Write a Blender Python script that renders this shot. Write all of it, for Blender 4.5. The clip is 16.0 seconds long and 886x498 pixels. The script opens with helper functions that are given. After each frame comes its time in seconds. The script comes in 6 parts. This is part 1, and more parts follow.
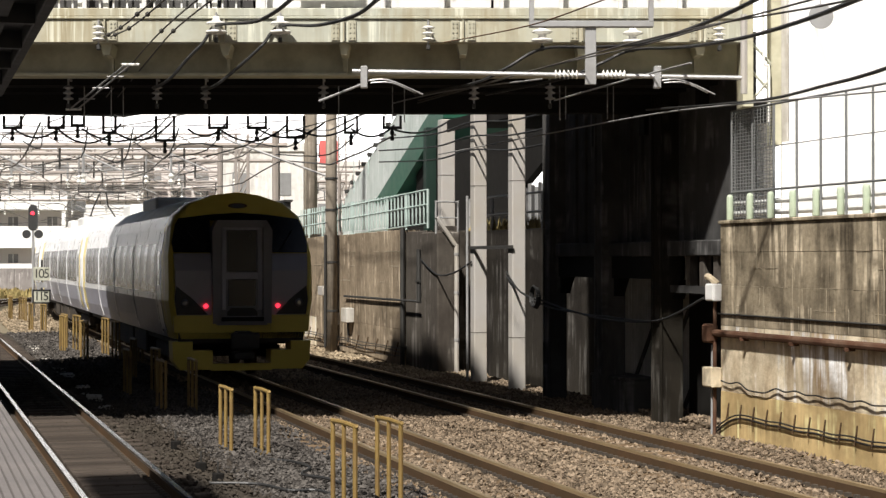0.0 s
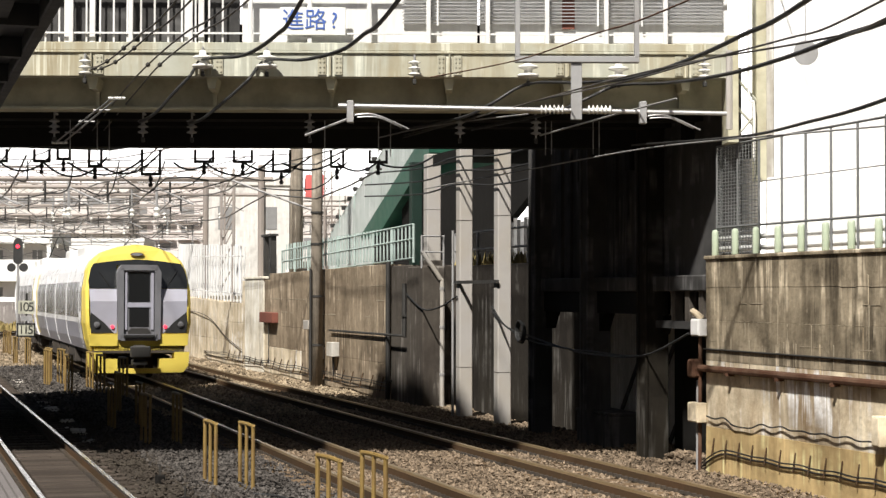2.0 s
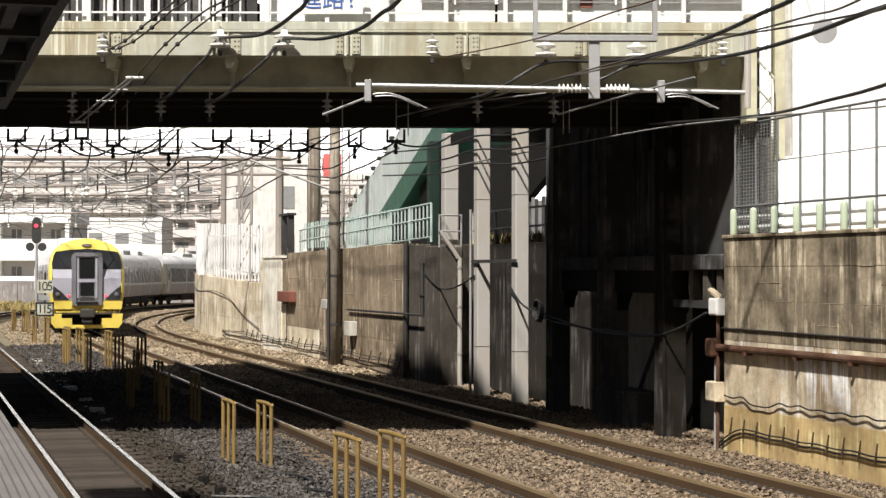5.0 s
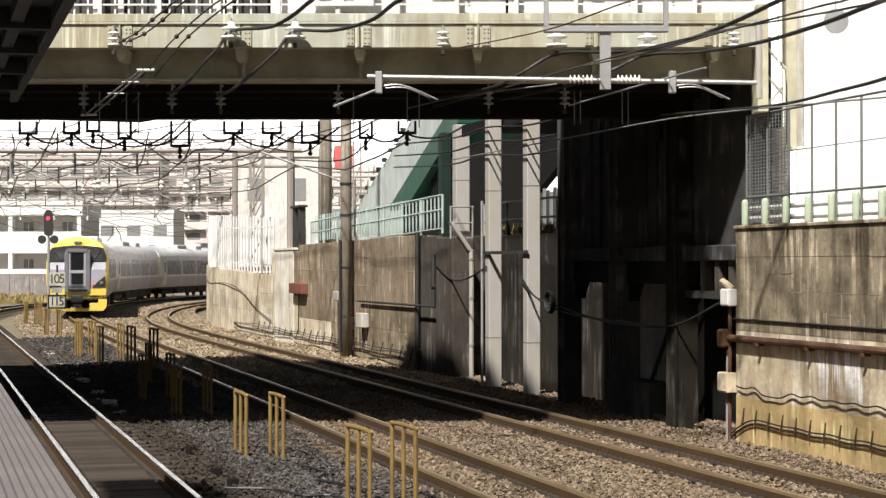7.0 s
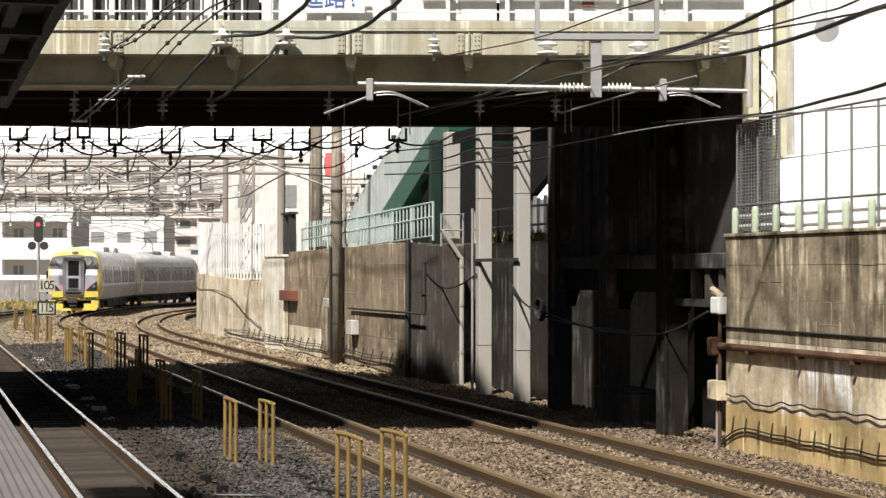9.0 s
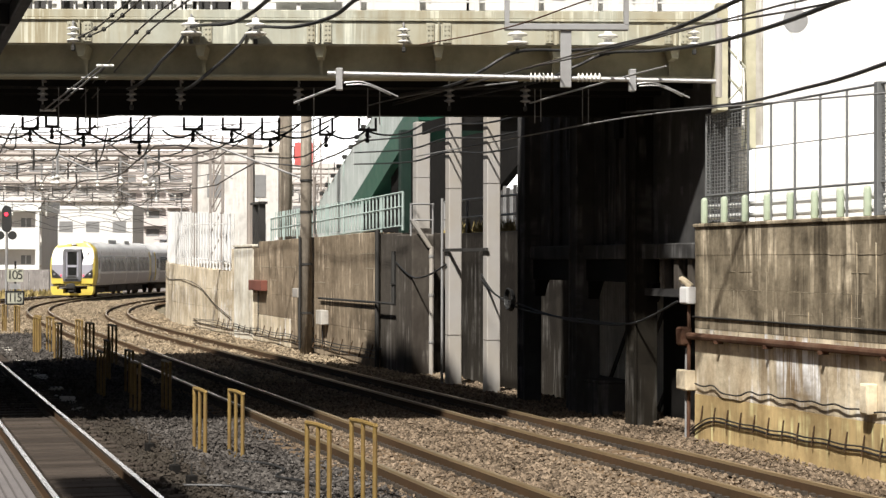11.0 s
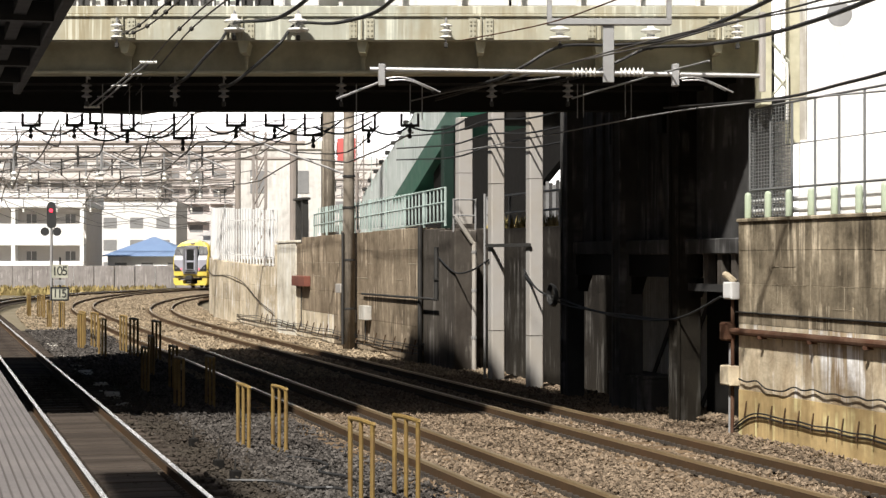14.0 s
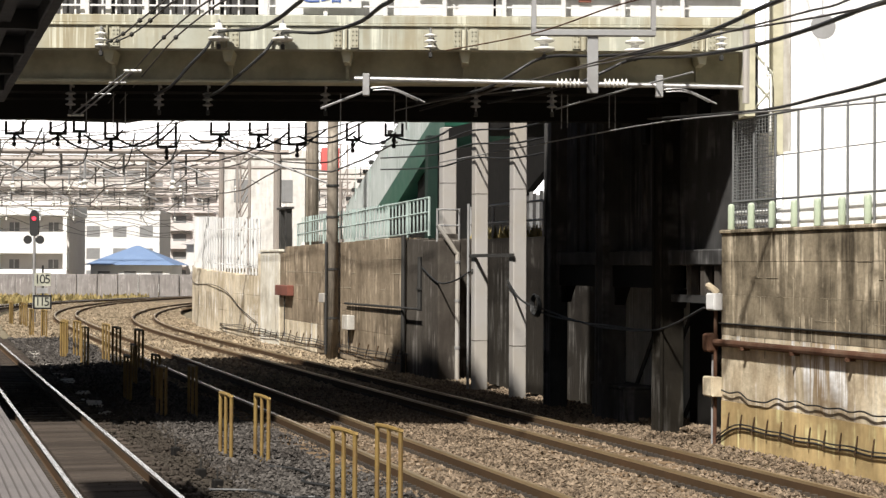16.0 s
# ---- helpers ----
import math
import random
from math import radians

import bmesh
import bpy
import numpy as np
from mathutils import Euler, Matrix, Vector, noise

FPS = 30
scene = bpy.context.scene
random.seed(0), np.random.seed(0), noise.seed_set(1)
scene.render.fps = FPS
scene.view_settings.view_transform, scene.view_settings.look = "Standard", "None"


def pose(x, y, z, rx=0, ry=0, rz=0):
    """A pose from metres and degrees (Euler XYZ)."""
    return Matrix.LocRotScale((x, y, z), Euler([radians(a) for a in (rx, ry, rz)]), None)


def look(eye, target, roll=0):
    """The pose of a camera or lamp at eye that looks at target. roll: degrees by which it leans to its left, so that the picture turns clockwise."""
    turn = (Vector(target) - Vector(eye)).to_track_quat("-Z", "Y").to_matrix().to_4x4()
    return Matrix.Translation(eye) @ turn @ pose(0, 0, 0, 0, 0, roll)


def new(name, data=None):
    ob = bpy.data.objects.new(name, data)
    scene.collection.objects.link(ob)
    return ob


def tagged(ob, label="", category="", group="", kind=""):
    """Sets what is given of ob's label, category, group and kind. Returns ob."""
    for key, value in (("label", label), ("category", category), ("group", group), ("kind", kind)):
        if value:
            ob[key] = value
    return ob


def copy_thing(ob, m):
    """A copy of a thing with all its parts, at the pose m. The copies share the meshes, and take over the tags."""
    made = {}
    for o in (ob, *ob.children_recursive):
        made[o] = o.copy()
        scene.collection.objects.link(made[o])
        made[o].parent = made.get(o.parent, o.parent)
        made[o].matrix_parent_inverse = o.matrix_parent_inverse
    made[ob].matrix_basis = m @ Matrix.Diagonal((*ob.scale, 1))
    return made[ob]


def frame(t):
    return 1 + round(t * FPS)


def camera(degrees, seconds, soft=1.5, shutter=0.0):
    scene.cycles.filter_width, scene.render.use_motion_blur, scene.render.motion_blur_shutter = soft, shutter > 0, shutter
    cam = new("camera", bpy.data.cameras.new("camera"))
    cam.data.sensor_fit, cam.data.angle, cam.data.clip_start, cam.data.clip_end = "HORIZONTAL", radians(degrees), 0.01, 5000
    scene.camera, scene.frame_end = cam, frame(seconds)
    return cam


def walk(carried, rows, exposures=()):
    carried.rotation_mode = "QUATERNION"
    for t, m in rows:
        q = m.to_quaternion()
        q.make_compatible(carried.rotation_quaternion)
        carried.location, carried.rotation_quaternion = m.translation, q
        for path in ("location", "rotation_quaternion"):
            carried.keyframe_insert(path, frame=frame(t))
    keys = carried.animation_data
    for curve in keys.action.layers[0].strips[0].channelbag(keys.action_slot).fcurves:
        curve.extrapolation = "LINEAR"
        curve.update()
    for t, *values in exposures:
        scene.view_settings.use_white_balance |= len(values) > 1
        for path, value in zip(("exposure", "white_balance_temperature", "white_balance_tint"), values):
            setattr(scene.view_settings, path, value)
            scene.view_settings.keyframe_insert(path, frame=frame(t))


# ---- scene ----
EYE = 2.5
AIMS = [  # seconds, turn to the left, tilt up, lean
    (0, -0.447, 0.322, -0.052), (0.5, -0.741, 0.594, 0.001), (1, -0.633, 0.985, 0.072), (1.5, -0.762, 1.285, 0.239),
    (2, -0.888, 1.382, 0.104), (2.5, -0.638, 1.544, 0.158), (3, -0.504, 1.480, 0.114), (3.5, -0.509, 1.216, 0.110),
    (4, -0.571, 1.056, 0.150), (6.5, 0.072, 0.435, -0.009), (7, 0.006, 0.480, -0.069), (7.5, 0.050, 0.420, -0.118),
    (8, -0.140, 0.513, -0.040), (8.5, -0.218, 0.724, 0.045), (11, -1.220, 0.396, 0.104), (11.5, -1.555, 0.309, 0.062),
    (12, -1.441, 0.275, -0.163), (12.5, -1.344, 0.601, -0.083), (13, -1.122, 0.714, -0.032), (13.5, -0.250, 0.605, 0.067),
    (14, 0.091, 0.256, 0.016), (14.5, 0, 0.330, 0), (15, -0.154, 0.369, 0.137), (15.5, -0.450, 0.433, 0.230), (16, -0.414, 0.563, 0.278)]


def aim(turn, tilt, lean):
    return pose(0, 0, EYE, 0, 0, turn) @ pose(0, 0, 0, 90 + tilt) @ pose(0, 0, 0, 0, 0, lean)


cam = camera(26.73, 16.0, soft=1.4)
walk(cam, [(t, aim(a, b, c)) for t, a, b, c in AIMS])
scene.view_settings.exposure = 0.5

# ---- world and sun ----
SUN_TO = Vector((-0.35, -0.76, 1.0)).normalized()
world = bpy.data.worlds.new("world")
scene.world = world
world.use_nodes = True
wn = world.node_tree.nodes
sky = wn.new("ShaderNodeTexSky")
sky.sky_type, sky.sun_disc = "NISHITA", False
sky.sun_elevation = math.asin(SUN_TO.z)
sky.sun_rotation = math.atan2(SUN_TO.x, SUN_TO.y)
sky.dust_density = 3.0
world.node_tree.links.new(sky.outputs[0], wn["Background"].inputs[0])
wn["Background"].inputs[1].default_value = 0.03
sun = new("sun", bpy.data.lights.new("sun", "SUN"))
sun.data.energy, sun.data.angle, sun.data.color = 5.6, radians(2.4), (1.0, 0.955, 0.885)
sun.matrix_world = look(SUN_TO * 60, (0, 0, 0))


# ---- materials ----
def material(name, base, rough=0.7, metal=0.0, vary=0.25, grain=8.0, bump=0.15, dirt=None, dirt_amount=0.45, streak=False, dirt_scale=0.8, island=0.0, tint=0.0, freq=1.0):
    """A surface with colour variation at two scales, relief, and dirt in patches or running streaks."""
    m = bpy.data.materials.new(name)
    m.use_nodes = True
    nt = m.node_tree
    N, L = nt.nodes, nt.links
    b = N["Principled BSDF"]
    b.inputs["Metallic"].default_value = metal
    co = N.new("ShaderNodeTexCoord")
    fine = N.new("ShaderNodeTexNoise")
    fine.inputs["Scale"].default_value, fine.inputs["Detail"].default_value = grain, 6
    L.new(co.outputs["Object"], fine.inputs["Vector"])
    mapping = N.new("ShaderNodeMapping")
    L.new(co.outputs["Object"], mapping.inputs["Vector"])
    mapping.inputs["Scale"].default_value = (1.3, 1.3, 0.55) if streak else (1, 1, 1)
    wide = N.new("ShaderNodeTexNoise")
    wide.inputs["Scale"].default_value, wide.inputs["Detail"].default_value, wide.inputs["Roughness"].default_value = dirt_scale, 4 if streak else 8, 0.6
    L.new(mapping.outputs[0], wide.inputs["Vector"])
    ramp = N.new("ShaderNodeMapRange")
    ramp.inputs["From Min"].default_value, ramp.inputs["From Max"].default_value = 0.42, 0.68
    L.new(wide.outputs["Fac"], ramp.inputs["Value"])
    amount = N.new("ShaderNodeMath")
    amount.operation = "MULTIPLY"
    amount.inputs[1].default_value = dirt_amount
    L.new(ramp.outputs[0], amount.inputs[0])
    mix = N.new("ShaderNodeMix")
    mix.data_type = "RGBA"
    mix.inputs["A"].default_value = (*base, 1)
    mix.inputs["B"].default_value = (*(dirt or [c * 0.5 for c in base]), 1)
    L.new(amount.outputs[0], mix.inputs["Factor"])
    if streak:
        # dark runs broken up by blotches, and pale narrow drips
        def runs(scale, stretch, detail):
            mp = N.new("ShaderNodeMapping")
            L.new(co.outputs["Object"], mp.inputs["Vector"])
            mp.inputs["Scale"].default_value = (stretch[0] * freq, stretch[1] * freq, stretch[2])
            t = N.new("ShaderNodeTexNoise")
            t.inputs["Scale"].default_value, t.inputs["Detail"].default_value, t.inputs["Roughness"].default_value = scale, detail, 0.6
            L.new(mp.outputs[0], t.inputs["Vector"])
            return t.outputs["Fac"]

        def cut(src, lo, hi, top):
            r = N.new("ShaderNodeMapRange")
            r.inputs["From Min"].default_value, r.inputs["From Max"].default_value, r.inputs["To Max"].default_value = lo, hi, top
            L.new(src, r.inputs["Value"])
            return r.outputs[0]

        def over(fac, colour, under):
            x = N.new("ShaderNodeMix")
            x.data_type = "RGBA"
            x.inputs["B"].default_value = (*colour, 1)
            L.new(fac, x.inputs["Factor"])
            L.new(under, x.inputs["A"])
            return x

        def times(p, q):
            x = N.new("ShaderNodeMath")
            x.operation = "MULTIPLY"
            L.new(p, x.inputs[0])
            L.new(q, x.inputs[1])
            return x.outputs[0]

        dark = [c * 0.6 for c in (dirt or base)]
        patch = cut(runs(0.75, (1, 1, 1), 5), 0.40, 0.62, 1.0)
        # damp blotches, broad dark runs, then pale drips and a few thin dark ones
        mix = over(cut(runs(1.6, (1 / freq, 1 / freq, 1), 7), 0.50, 0.72, 0.7 * dirt_amount), dark, mix.outputs["Result"])
        mix = over(times(cut(runs(1.0, (7, 7, 0.5), 3), 0.44, 0.60, 0.95 * dirt_amount), patch), dark, mix.outputs["Result"])
        mix = over(times(cut(runs(1.0, (13, 13, 0.5), 3), 0.52, 0.62, min(1.15 * dirt_amount, 1.0)), cut(runs(1.3, (1, 1, 1), 4), 0.45, 0.6, 1.0)), [min(c * 1.75 + 0.06, 0.85) for c in base], mix.outputs["Result"])
        mix = over(times(cut(runs(1.0, (22, 22, 0.3), 2), 0.63, 0.70, 0.7 * dirt_amount), cut(runs(0.9, (1, 1, 1), 3), 0.5, 0.62, 1.0)), dark, mix.outputs["Result"])
    value = N.new("ShaderNodeMapRange")
    value.inputs["To Min"].default_value, value.inputs["To Max"].default_value = 1 - vary, 1 + vary
    L.new(fine.outputs["Fac"], value.inputs["Value"])
    hsv = N.new("ShaderNodeHueSaturation")
    L.new(mix.outputs["Result"], hsv.inputs["Color"])
    if island or tint:
        if island:
            geo = N.new("ShaderNodeNewGeometry")
            src = geo.outputs["Random Per Island"]
        else:
            src = N.new("ShaderNodeObjectInfo").outputs["Random"]
        spread = N.new("ShaderNodeMapRange")
        k = island or tint
        spread.inputs["To Min"].default_value, spread.inputs["To Max"].default_value = 1 - k, 1 + k
        L.new(src, spread.inputs["Value"])
        times = N.new("ShaderNodeMath")
        times.operation = "MULTIPLY"
        L.new(value.outputs[0], times.inputs[0])
        L.new(spread.outputs[0], times.inputs[1])
        L.new(times.outputs[0], hsv.inputs["Value"])
    else:
        L.new(value.outputs[0], hsv.inputs["Value"])
    L.new(hsv.outputs[0], b.inputs["Base Color"])
    rr = N.new("ShaderNodeMapRange")
    rr.inputs["To Min"].default_value, rr.inputs["To Max"].default_value = max(rough - 0.12, 0.02), min(rough + 0.12, 1)
    L.new(fine.outputs["Fac"], rr.inputs["Value"])
    L.new(rr.outputs[0], b.inputs["Roughness"])
    if rough >= 0.8:
        b.inputs["Specular IOR Level"].default_value = 0.12
    if bump:
        bp = N.new("ShaderNodeBump")
        bp.inputs["Strength"].default_value, bp.inputs["Distance"].default_value = bump, 0.03
        L.new(fine.outputs["Fac"], bp.inputs["Height"])
        L.new(bp.outputs[0], b.inputs["Normal"])
    return m


def glowing(name, colour, strength):
    m = bpy.data.materials.new(name)
    m.use_nodes = True
    b = m.node_tree.nodes["Principled BSDF"]
    b.inputs["Base Color"].default_value = (*colour, 1)
    b.inputs["Emission Color"].default_value = (*colour, 1)
    b.inputs["Emission Strength"].default_value = strength
    return m


CONCRETE = material("concrete", (0.32, 0.268, 0.19), 0.9, 0, 0.3, 14, 0.4, (0.085, 0.068, 0.047), 1.0, True, 0.9, 0, 0, 0.42)
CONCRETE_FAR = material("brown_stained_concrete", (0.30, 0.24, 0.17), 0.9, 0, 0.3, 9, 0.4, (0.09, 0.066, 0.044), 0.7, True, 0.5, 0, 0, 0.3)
# paler copy of the far concrete, with stronger sunlight put into its colour
CONCRETE_SUNNY = material("sunlit_stained_concrete", (0.7, 0.61, 0.46), 0.9, 0, 0.25, 9, 0.4, (0.3, 0.23, 0.14), 0.65, True, 0.5, 0, 0, 0.3)
CONCRETE_LOW = material("damp_concrete", (0.72, 0.63, 0.47), 0.85, 0, 0.25, 12, 0.4, (0.30, 0.21, 0.12), 0.9, True, 0.8, 0, 0, 0.42)
CONCRETE_OCHRE = material("ochre_stained_concrete", (0.58, 0.43, 0.215), 0.8, 0, 0.2, 9, 0.3, (0.25, 0.17, 0.08), 0.6, True, 0.7, 0, 0, 0.42)
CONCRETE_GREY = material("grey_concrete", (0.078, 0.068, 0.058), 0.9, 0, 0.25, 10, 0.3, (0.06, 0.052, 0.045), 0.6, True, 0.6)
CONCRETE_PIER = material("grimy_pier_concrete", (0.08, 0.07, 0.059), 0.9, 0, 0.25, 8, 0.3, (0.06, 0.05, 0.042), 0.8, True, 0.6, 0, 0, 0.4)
# streaked concrete, darkened to hold the shade behind the pillars
CONCRETE_DARK = material("shade_dark_stained_concrete", (0.032, 0.028, 0.023), 0.9, 0, 0.3, 8, 0.3, (0.025, 0.021, 0.018), 0.8, True, 0.6, 0, 0, 0.4)
LIME = material("lime_deposit", (0.29, 0.25, 0.185), 0.9, 0, 0.25, 20, 0.3, (0.3, 0.25, 0.18), 0.6)
CONCRETE_PALE = material("pale_concrete", (0.5, 0.48, 0.44), 0.85, 0, 0.2, 9, 0.25, (0.28, 0.24, 0.17), 0.5, True, 0.7)
PILLAR_PAINT = material("pale_pillar_paint", (0.38, 0.36, 0.34), 0.6, 0, 0.05, 6, 0.1, (0.36, 0.31, 0.23), 0.5, False, 0.8)
CREAM = material("cream_steel_paint", (0.385, 0.39, 0.325), 0.5, 0, 0.12, 5, 0.05, (0.36, 0.28, 0.14), 0.5, True, 0.7)
OLIVE = material("weathered_cream_steel", (0.50, 0.48, 0.35), 0.65, 0, 0.2, 6, 0.1, (0.2, 0.16, 0.1), 0.6, False, 1.2)
# near black: the deep shade under the bridge is put into this colour
SHADE_BLACK = material("shade_black_steel", (0.013, 0.012, 0.011), 0.8, 0, 0.3, 5, 0.15)
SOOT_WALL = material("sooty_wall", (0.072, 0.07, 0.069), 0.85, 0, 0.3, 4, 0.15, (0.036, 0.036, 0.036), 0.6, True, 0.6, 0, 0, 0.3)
WHITE_PAINT = material("white_paint", (0.68, 0.68, 0.68), 0.55, 0, 0.05, 6, 0.03, (0.62, 0.6, 0.54), 0.35, True, 0.5)
WHITE_WALL = material("white_render", (0.82, 0.82, 0.81), 0.8, 0, 0.05, 7, 0.05, (0.66, 0.65, 0.62), 0.35, True, 0.35)
WHITE_STAINED = material("stained_white_concrete", (0.72, 0.69, 0.6), 0.85, 0, 0.12, 7, 0.2, (0.45, 0.37, 0.25), 0.6, True, 0.6, 0, 0, 0.3)
MINT = material("mint_paint", (0.42, 0.50, 0.38), 0.5, 0, 0.12, 9, 0.05, (0.25, 0.26, 0.16), 0.4, True, 2)
MINT_PALE = material("pale_mint_paint", (0.40, 0.49, 0.46), 0.5, 0, 0.1, 9, 0.05, (0.28, 0.33, 0.3), 0.4)
GREEN_PANEL = material("green_panel", (0.015, 0.085, 0.052), 0.4, 0, 0.2, 3, 0.05, (0.015, 0.06, 0.04), 0.5)
GREEN_DARK = material("dark_green_steel", (0.006, 0.022, 0.015), 0.55, 0, 0.2, 3, 0.05, (0.01, 0.012, 0.01), 0.5)
GREEN_SHEET = material("pale_green_sheet", (0.50, 0.535, 0.52), 0.45, 0, 0.1, 3, 0.05, (0.4, 0.48, 0.44), 0.5, True, 0.6)
GALV = material("galvanised_steel", (0.5, 0.5, 0.5), 0.45, 0.6, 0.15, 12, 0.05, (0.32, 0.3, 0.28), 0.4)
GREY_STEEL = material("grey_steel", (0.33, 0.33, 0.33), 0.55, 0.3, 0.15, 9, 0.05, (0.2, 0.18, 0.16), 0.4)
DARK_STEEL = material("dark_steel", (0.045, 0.043, 0.04), 0.6, 0.3, 0.2, 9, 0.05)
CABLE = material("black_cable", (0.02, 0.02, 0.02), 0.55, 0, 0.15, 20, 0.05)
WIRE = material("grey_wire", (0.13, 0.12, 0.11), 0.5, 0.5, 0.15, 20, 0.0)
PORCELAIN = material("white_porcelain", (0.75, 0.74, 0.7), 0.25, 0, 0.05, 6, 0.0, (0.5, 0.47, 0.4), 0.4)
RUST = material("rusty_pipe", (0.085, 0.043, 0.027), 0.85, 0, 0.3, 14, 0.3, (0.2, 0.15, 0.11), 0.4, False, 2)
RUST_BOX = material("red_brown_paint", (0.18, 0.06, 0.04), 0.7, 0, 0.2, 9, 0.1)
YELLOW_RAIL = material("yellow_pipe_paint", (0.22, 0.145, 0.042), 0.6, 0, 0.2, 14, 0.1, (0.13, 0.075, 0.03), 0.7, False, 3)
RAIL_HEAD = material("polished_rail_head", (0.62, 0.60, 0.58), 0.22, 1.0, 0.1, 30, 0.0)
RAIL_WORN = material("worn_tan_rail_head", (0.45, 0.34, 0.2), 0.34, 0.65, 0.15, 30, 0.0, (0.3, 0.21, 0.12), 0.5)
RAIL_RUST = material("rusty_rail", (0.07, 0.045, 0.026), 0.85, 0.1, 0.25, 18, 0.2, (0.10, 0.055, 0.03), 0.5)
SLEEPER = material("concrete_sleeper", (0.15, 0.105, 0.065), 0.9, 0, 0.25, 12, 0.3, (0.08, 0.05, 0.028), 0.6, False, 3, 0, 0.2)
TIMBER = material("timber_sleeper", (0.06, 0.048, 0.039), 0.9, 0, 0.35, 14, 0.4, (0.035, 0.028, 0.024), 0.6, False, 3, 0, 0.3)
BALLAST = material("ballast", (0.19, 0.15, 0.105), 0.95, 0, 0.6, 26, 1.0, (0.16, 0.12, 0.08), 0.6, False, 0.5)
BALLAST_GREY = material("grey_ballast", (0.085, 0.076, 0.068), 0.95, 0, 0.6, 26, 1.0, (0.05, 0.043, 0.037), 0.6, False, 0.5)
STONE_GREY = material("grey_ballast_stone", (0.075, 0.068, 0.062), 0.95, 0, 0.3, 30, 0.3, (0.04, 0.034, 0.03), 0.6, False, 0.5, 0.7)
BALLAST_DARK = material("oily_ballast", (0.045, 0.037, 0.03), 0.95, 0, 0.6, 26, 1.0, (0.08, 0.07, 0.055), 0.5, False, 0.6)
STONE = material("ballast_stone", (0.18, 0.138, 0.098), 0.95, 0, 0.3, 30, 0.3, (0.11, 0.08, 0.055), 0.5, False, 0.6, 0.6)
STONE_PALE = material("sandy_ballast_stone", (0.25, 0.2, 0.138), 0.95, 0, 0.3, 20, 0.3, (0.16, 0.12, 0.08), 0.5, False, 0.6, 0.5)
EARTH = material("dry_earth", (0.2, 0.17, 0.12), 0.95, 0, 0.35, 5, 0.5, (0.11, 0.1, 0.06), 0.6, False, 0.4)
GRASS_DRY = material("dry_grass", (0.30, 0.23, 0.10), 0.95, 0, 0.4, 9, 0.5, (0.16, 0.15, 0.06), 0.6, False, 0.5, 0.4)
PLATFORM = material("platform_paving", (0.165, 0.152, 0.15), 0.85, 0, 0.15, 30, 0.2, (0.22, 0.2, 0.19), 0.5, False, 0.9, 0, 0.12)
TRAIN_WHITE = material("train_white_paint", (0.74, 0.74, 0.76), 0.3, 0, 0.04, 4, 0.0, (0.6, 0.58, 0.55), 0.25, True, 0.5)
TRAIN_LILAC = material("train_grey_lilac_paint", (0.34, 0.34, 0.40), 0.35, 0, 0.06, 4, 0.0, (0.28, 0.25, 0.24), 0.3)
TRAIN_YELLOW = material("train_yellow_paint", (0.72, 0.57, 0.11), 0.35, 0, 0.05, 4, 0.0, (0.6, 0.42, 0.05), 0.25)
TRAIN_GREY = material("train_grey_door", (0.19, 0.19, 0.205), 0.45, 0.2, 0.08, 5, 0.0)
TRAIN_ROOF = material("train_roof", (0.7, 0.7, 0.69), 0.6, 0, 0.1, 5, 0.05, (0.35, 0.33, 0.3), 0.4)
UNDERFRAME = material("underframe_dust", (0.06, 0.052, 0.045), 0.85, 0.1, 0.3, 9, 0.2, (0.12, 0.09, 0.06), 0.4)
DARK_GLASS = material("dark_glass", (0.012, 0.013, 0.014), 0.22, 0, 0.1, 3, 0.0)
TRAIN_GLASS = material("tinted_train_glass", (0.06, 0.058, 0.062), 0.28, 0, 0.15, 1.2, 0.0, (0.10, 0.095, 0.095), 0.5, False, 1.5)
RUBBER = material("black_rubber", (0.02, 0.02, 0.02), 0.8, 0, 0.1, 9, 0.0)
LAMP_CLEAR = material("lamp_lens", (0.2, 0.2, 0.21), 0.1, 0.3, 0.05, 9, 0.0)
RED_LAMP = glowing("red_lamp", (1.0, 0.03, 0.06), 1.6)
SIGN_WHITE = material("sign_white", (0.75, 0.76, 0.72), 0.5, 0, 0.05, 8, 0.0)
SIGN_BLUE = material("sign_blue", (0.06, 0.13, 0.42), 0.5, 0, 0.1, 8, 0.0)
SIGN_BLACK = material("sign_black", (0.025, 0.025, 0.025), 0.5, 0, 0.1, 8, 0.0)
SIGN_FACE = material("weathered_sign", (0.42, 0.42, 0.34), 0.6, 0, 0.1, 8, 0.0, (0.3, 0.28, 0.2), 0.4)
# far walls and roofs are paled in colour to stand in for haze
FAR_WHITE = material("far_white_wall", (0.85, 0.85, 0.84), 0.8, 0, 0.05, 2, 0.0, (0.6, 0.6, 0.58), 0.3)
FAR_BEIGE = material("far_beige_wall", (0.64, 0.61, 0.585), 0.85, 0, 0.08, 1.5, 0.0, (0.52, 0.48, 0.45), 0.35, False, 0.3)
FAR_PINK = material("far_pinkish_wall", (0.66, 0.61, 0.59), 0.85, 0, 0.08, 1.5, 0.0, (0.54, 0.48, 0.46), 0.35, False, 0.3)
FAR_CREAM = material("far_cream_wall", (0.66, 0.64, 0.61), 0.85, 0, 0.08, 1.5, 0.0, (0.42, 0.40, 0.37), 0.5, True, 0.4, 0, 0, 0.4)
FAR_GREY = material("far_grey_wall", (0.70, 0.69, 0.68), 0.85, 0, 0.08, 1.5, 0.0, (0.56, 0.55, 0.54), 0.35, False, 0.3)
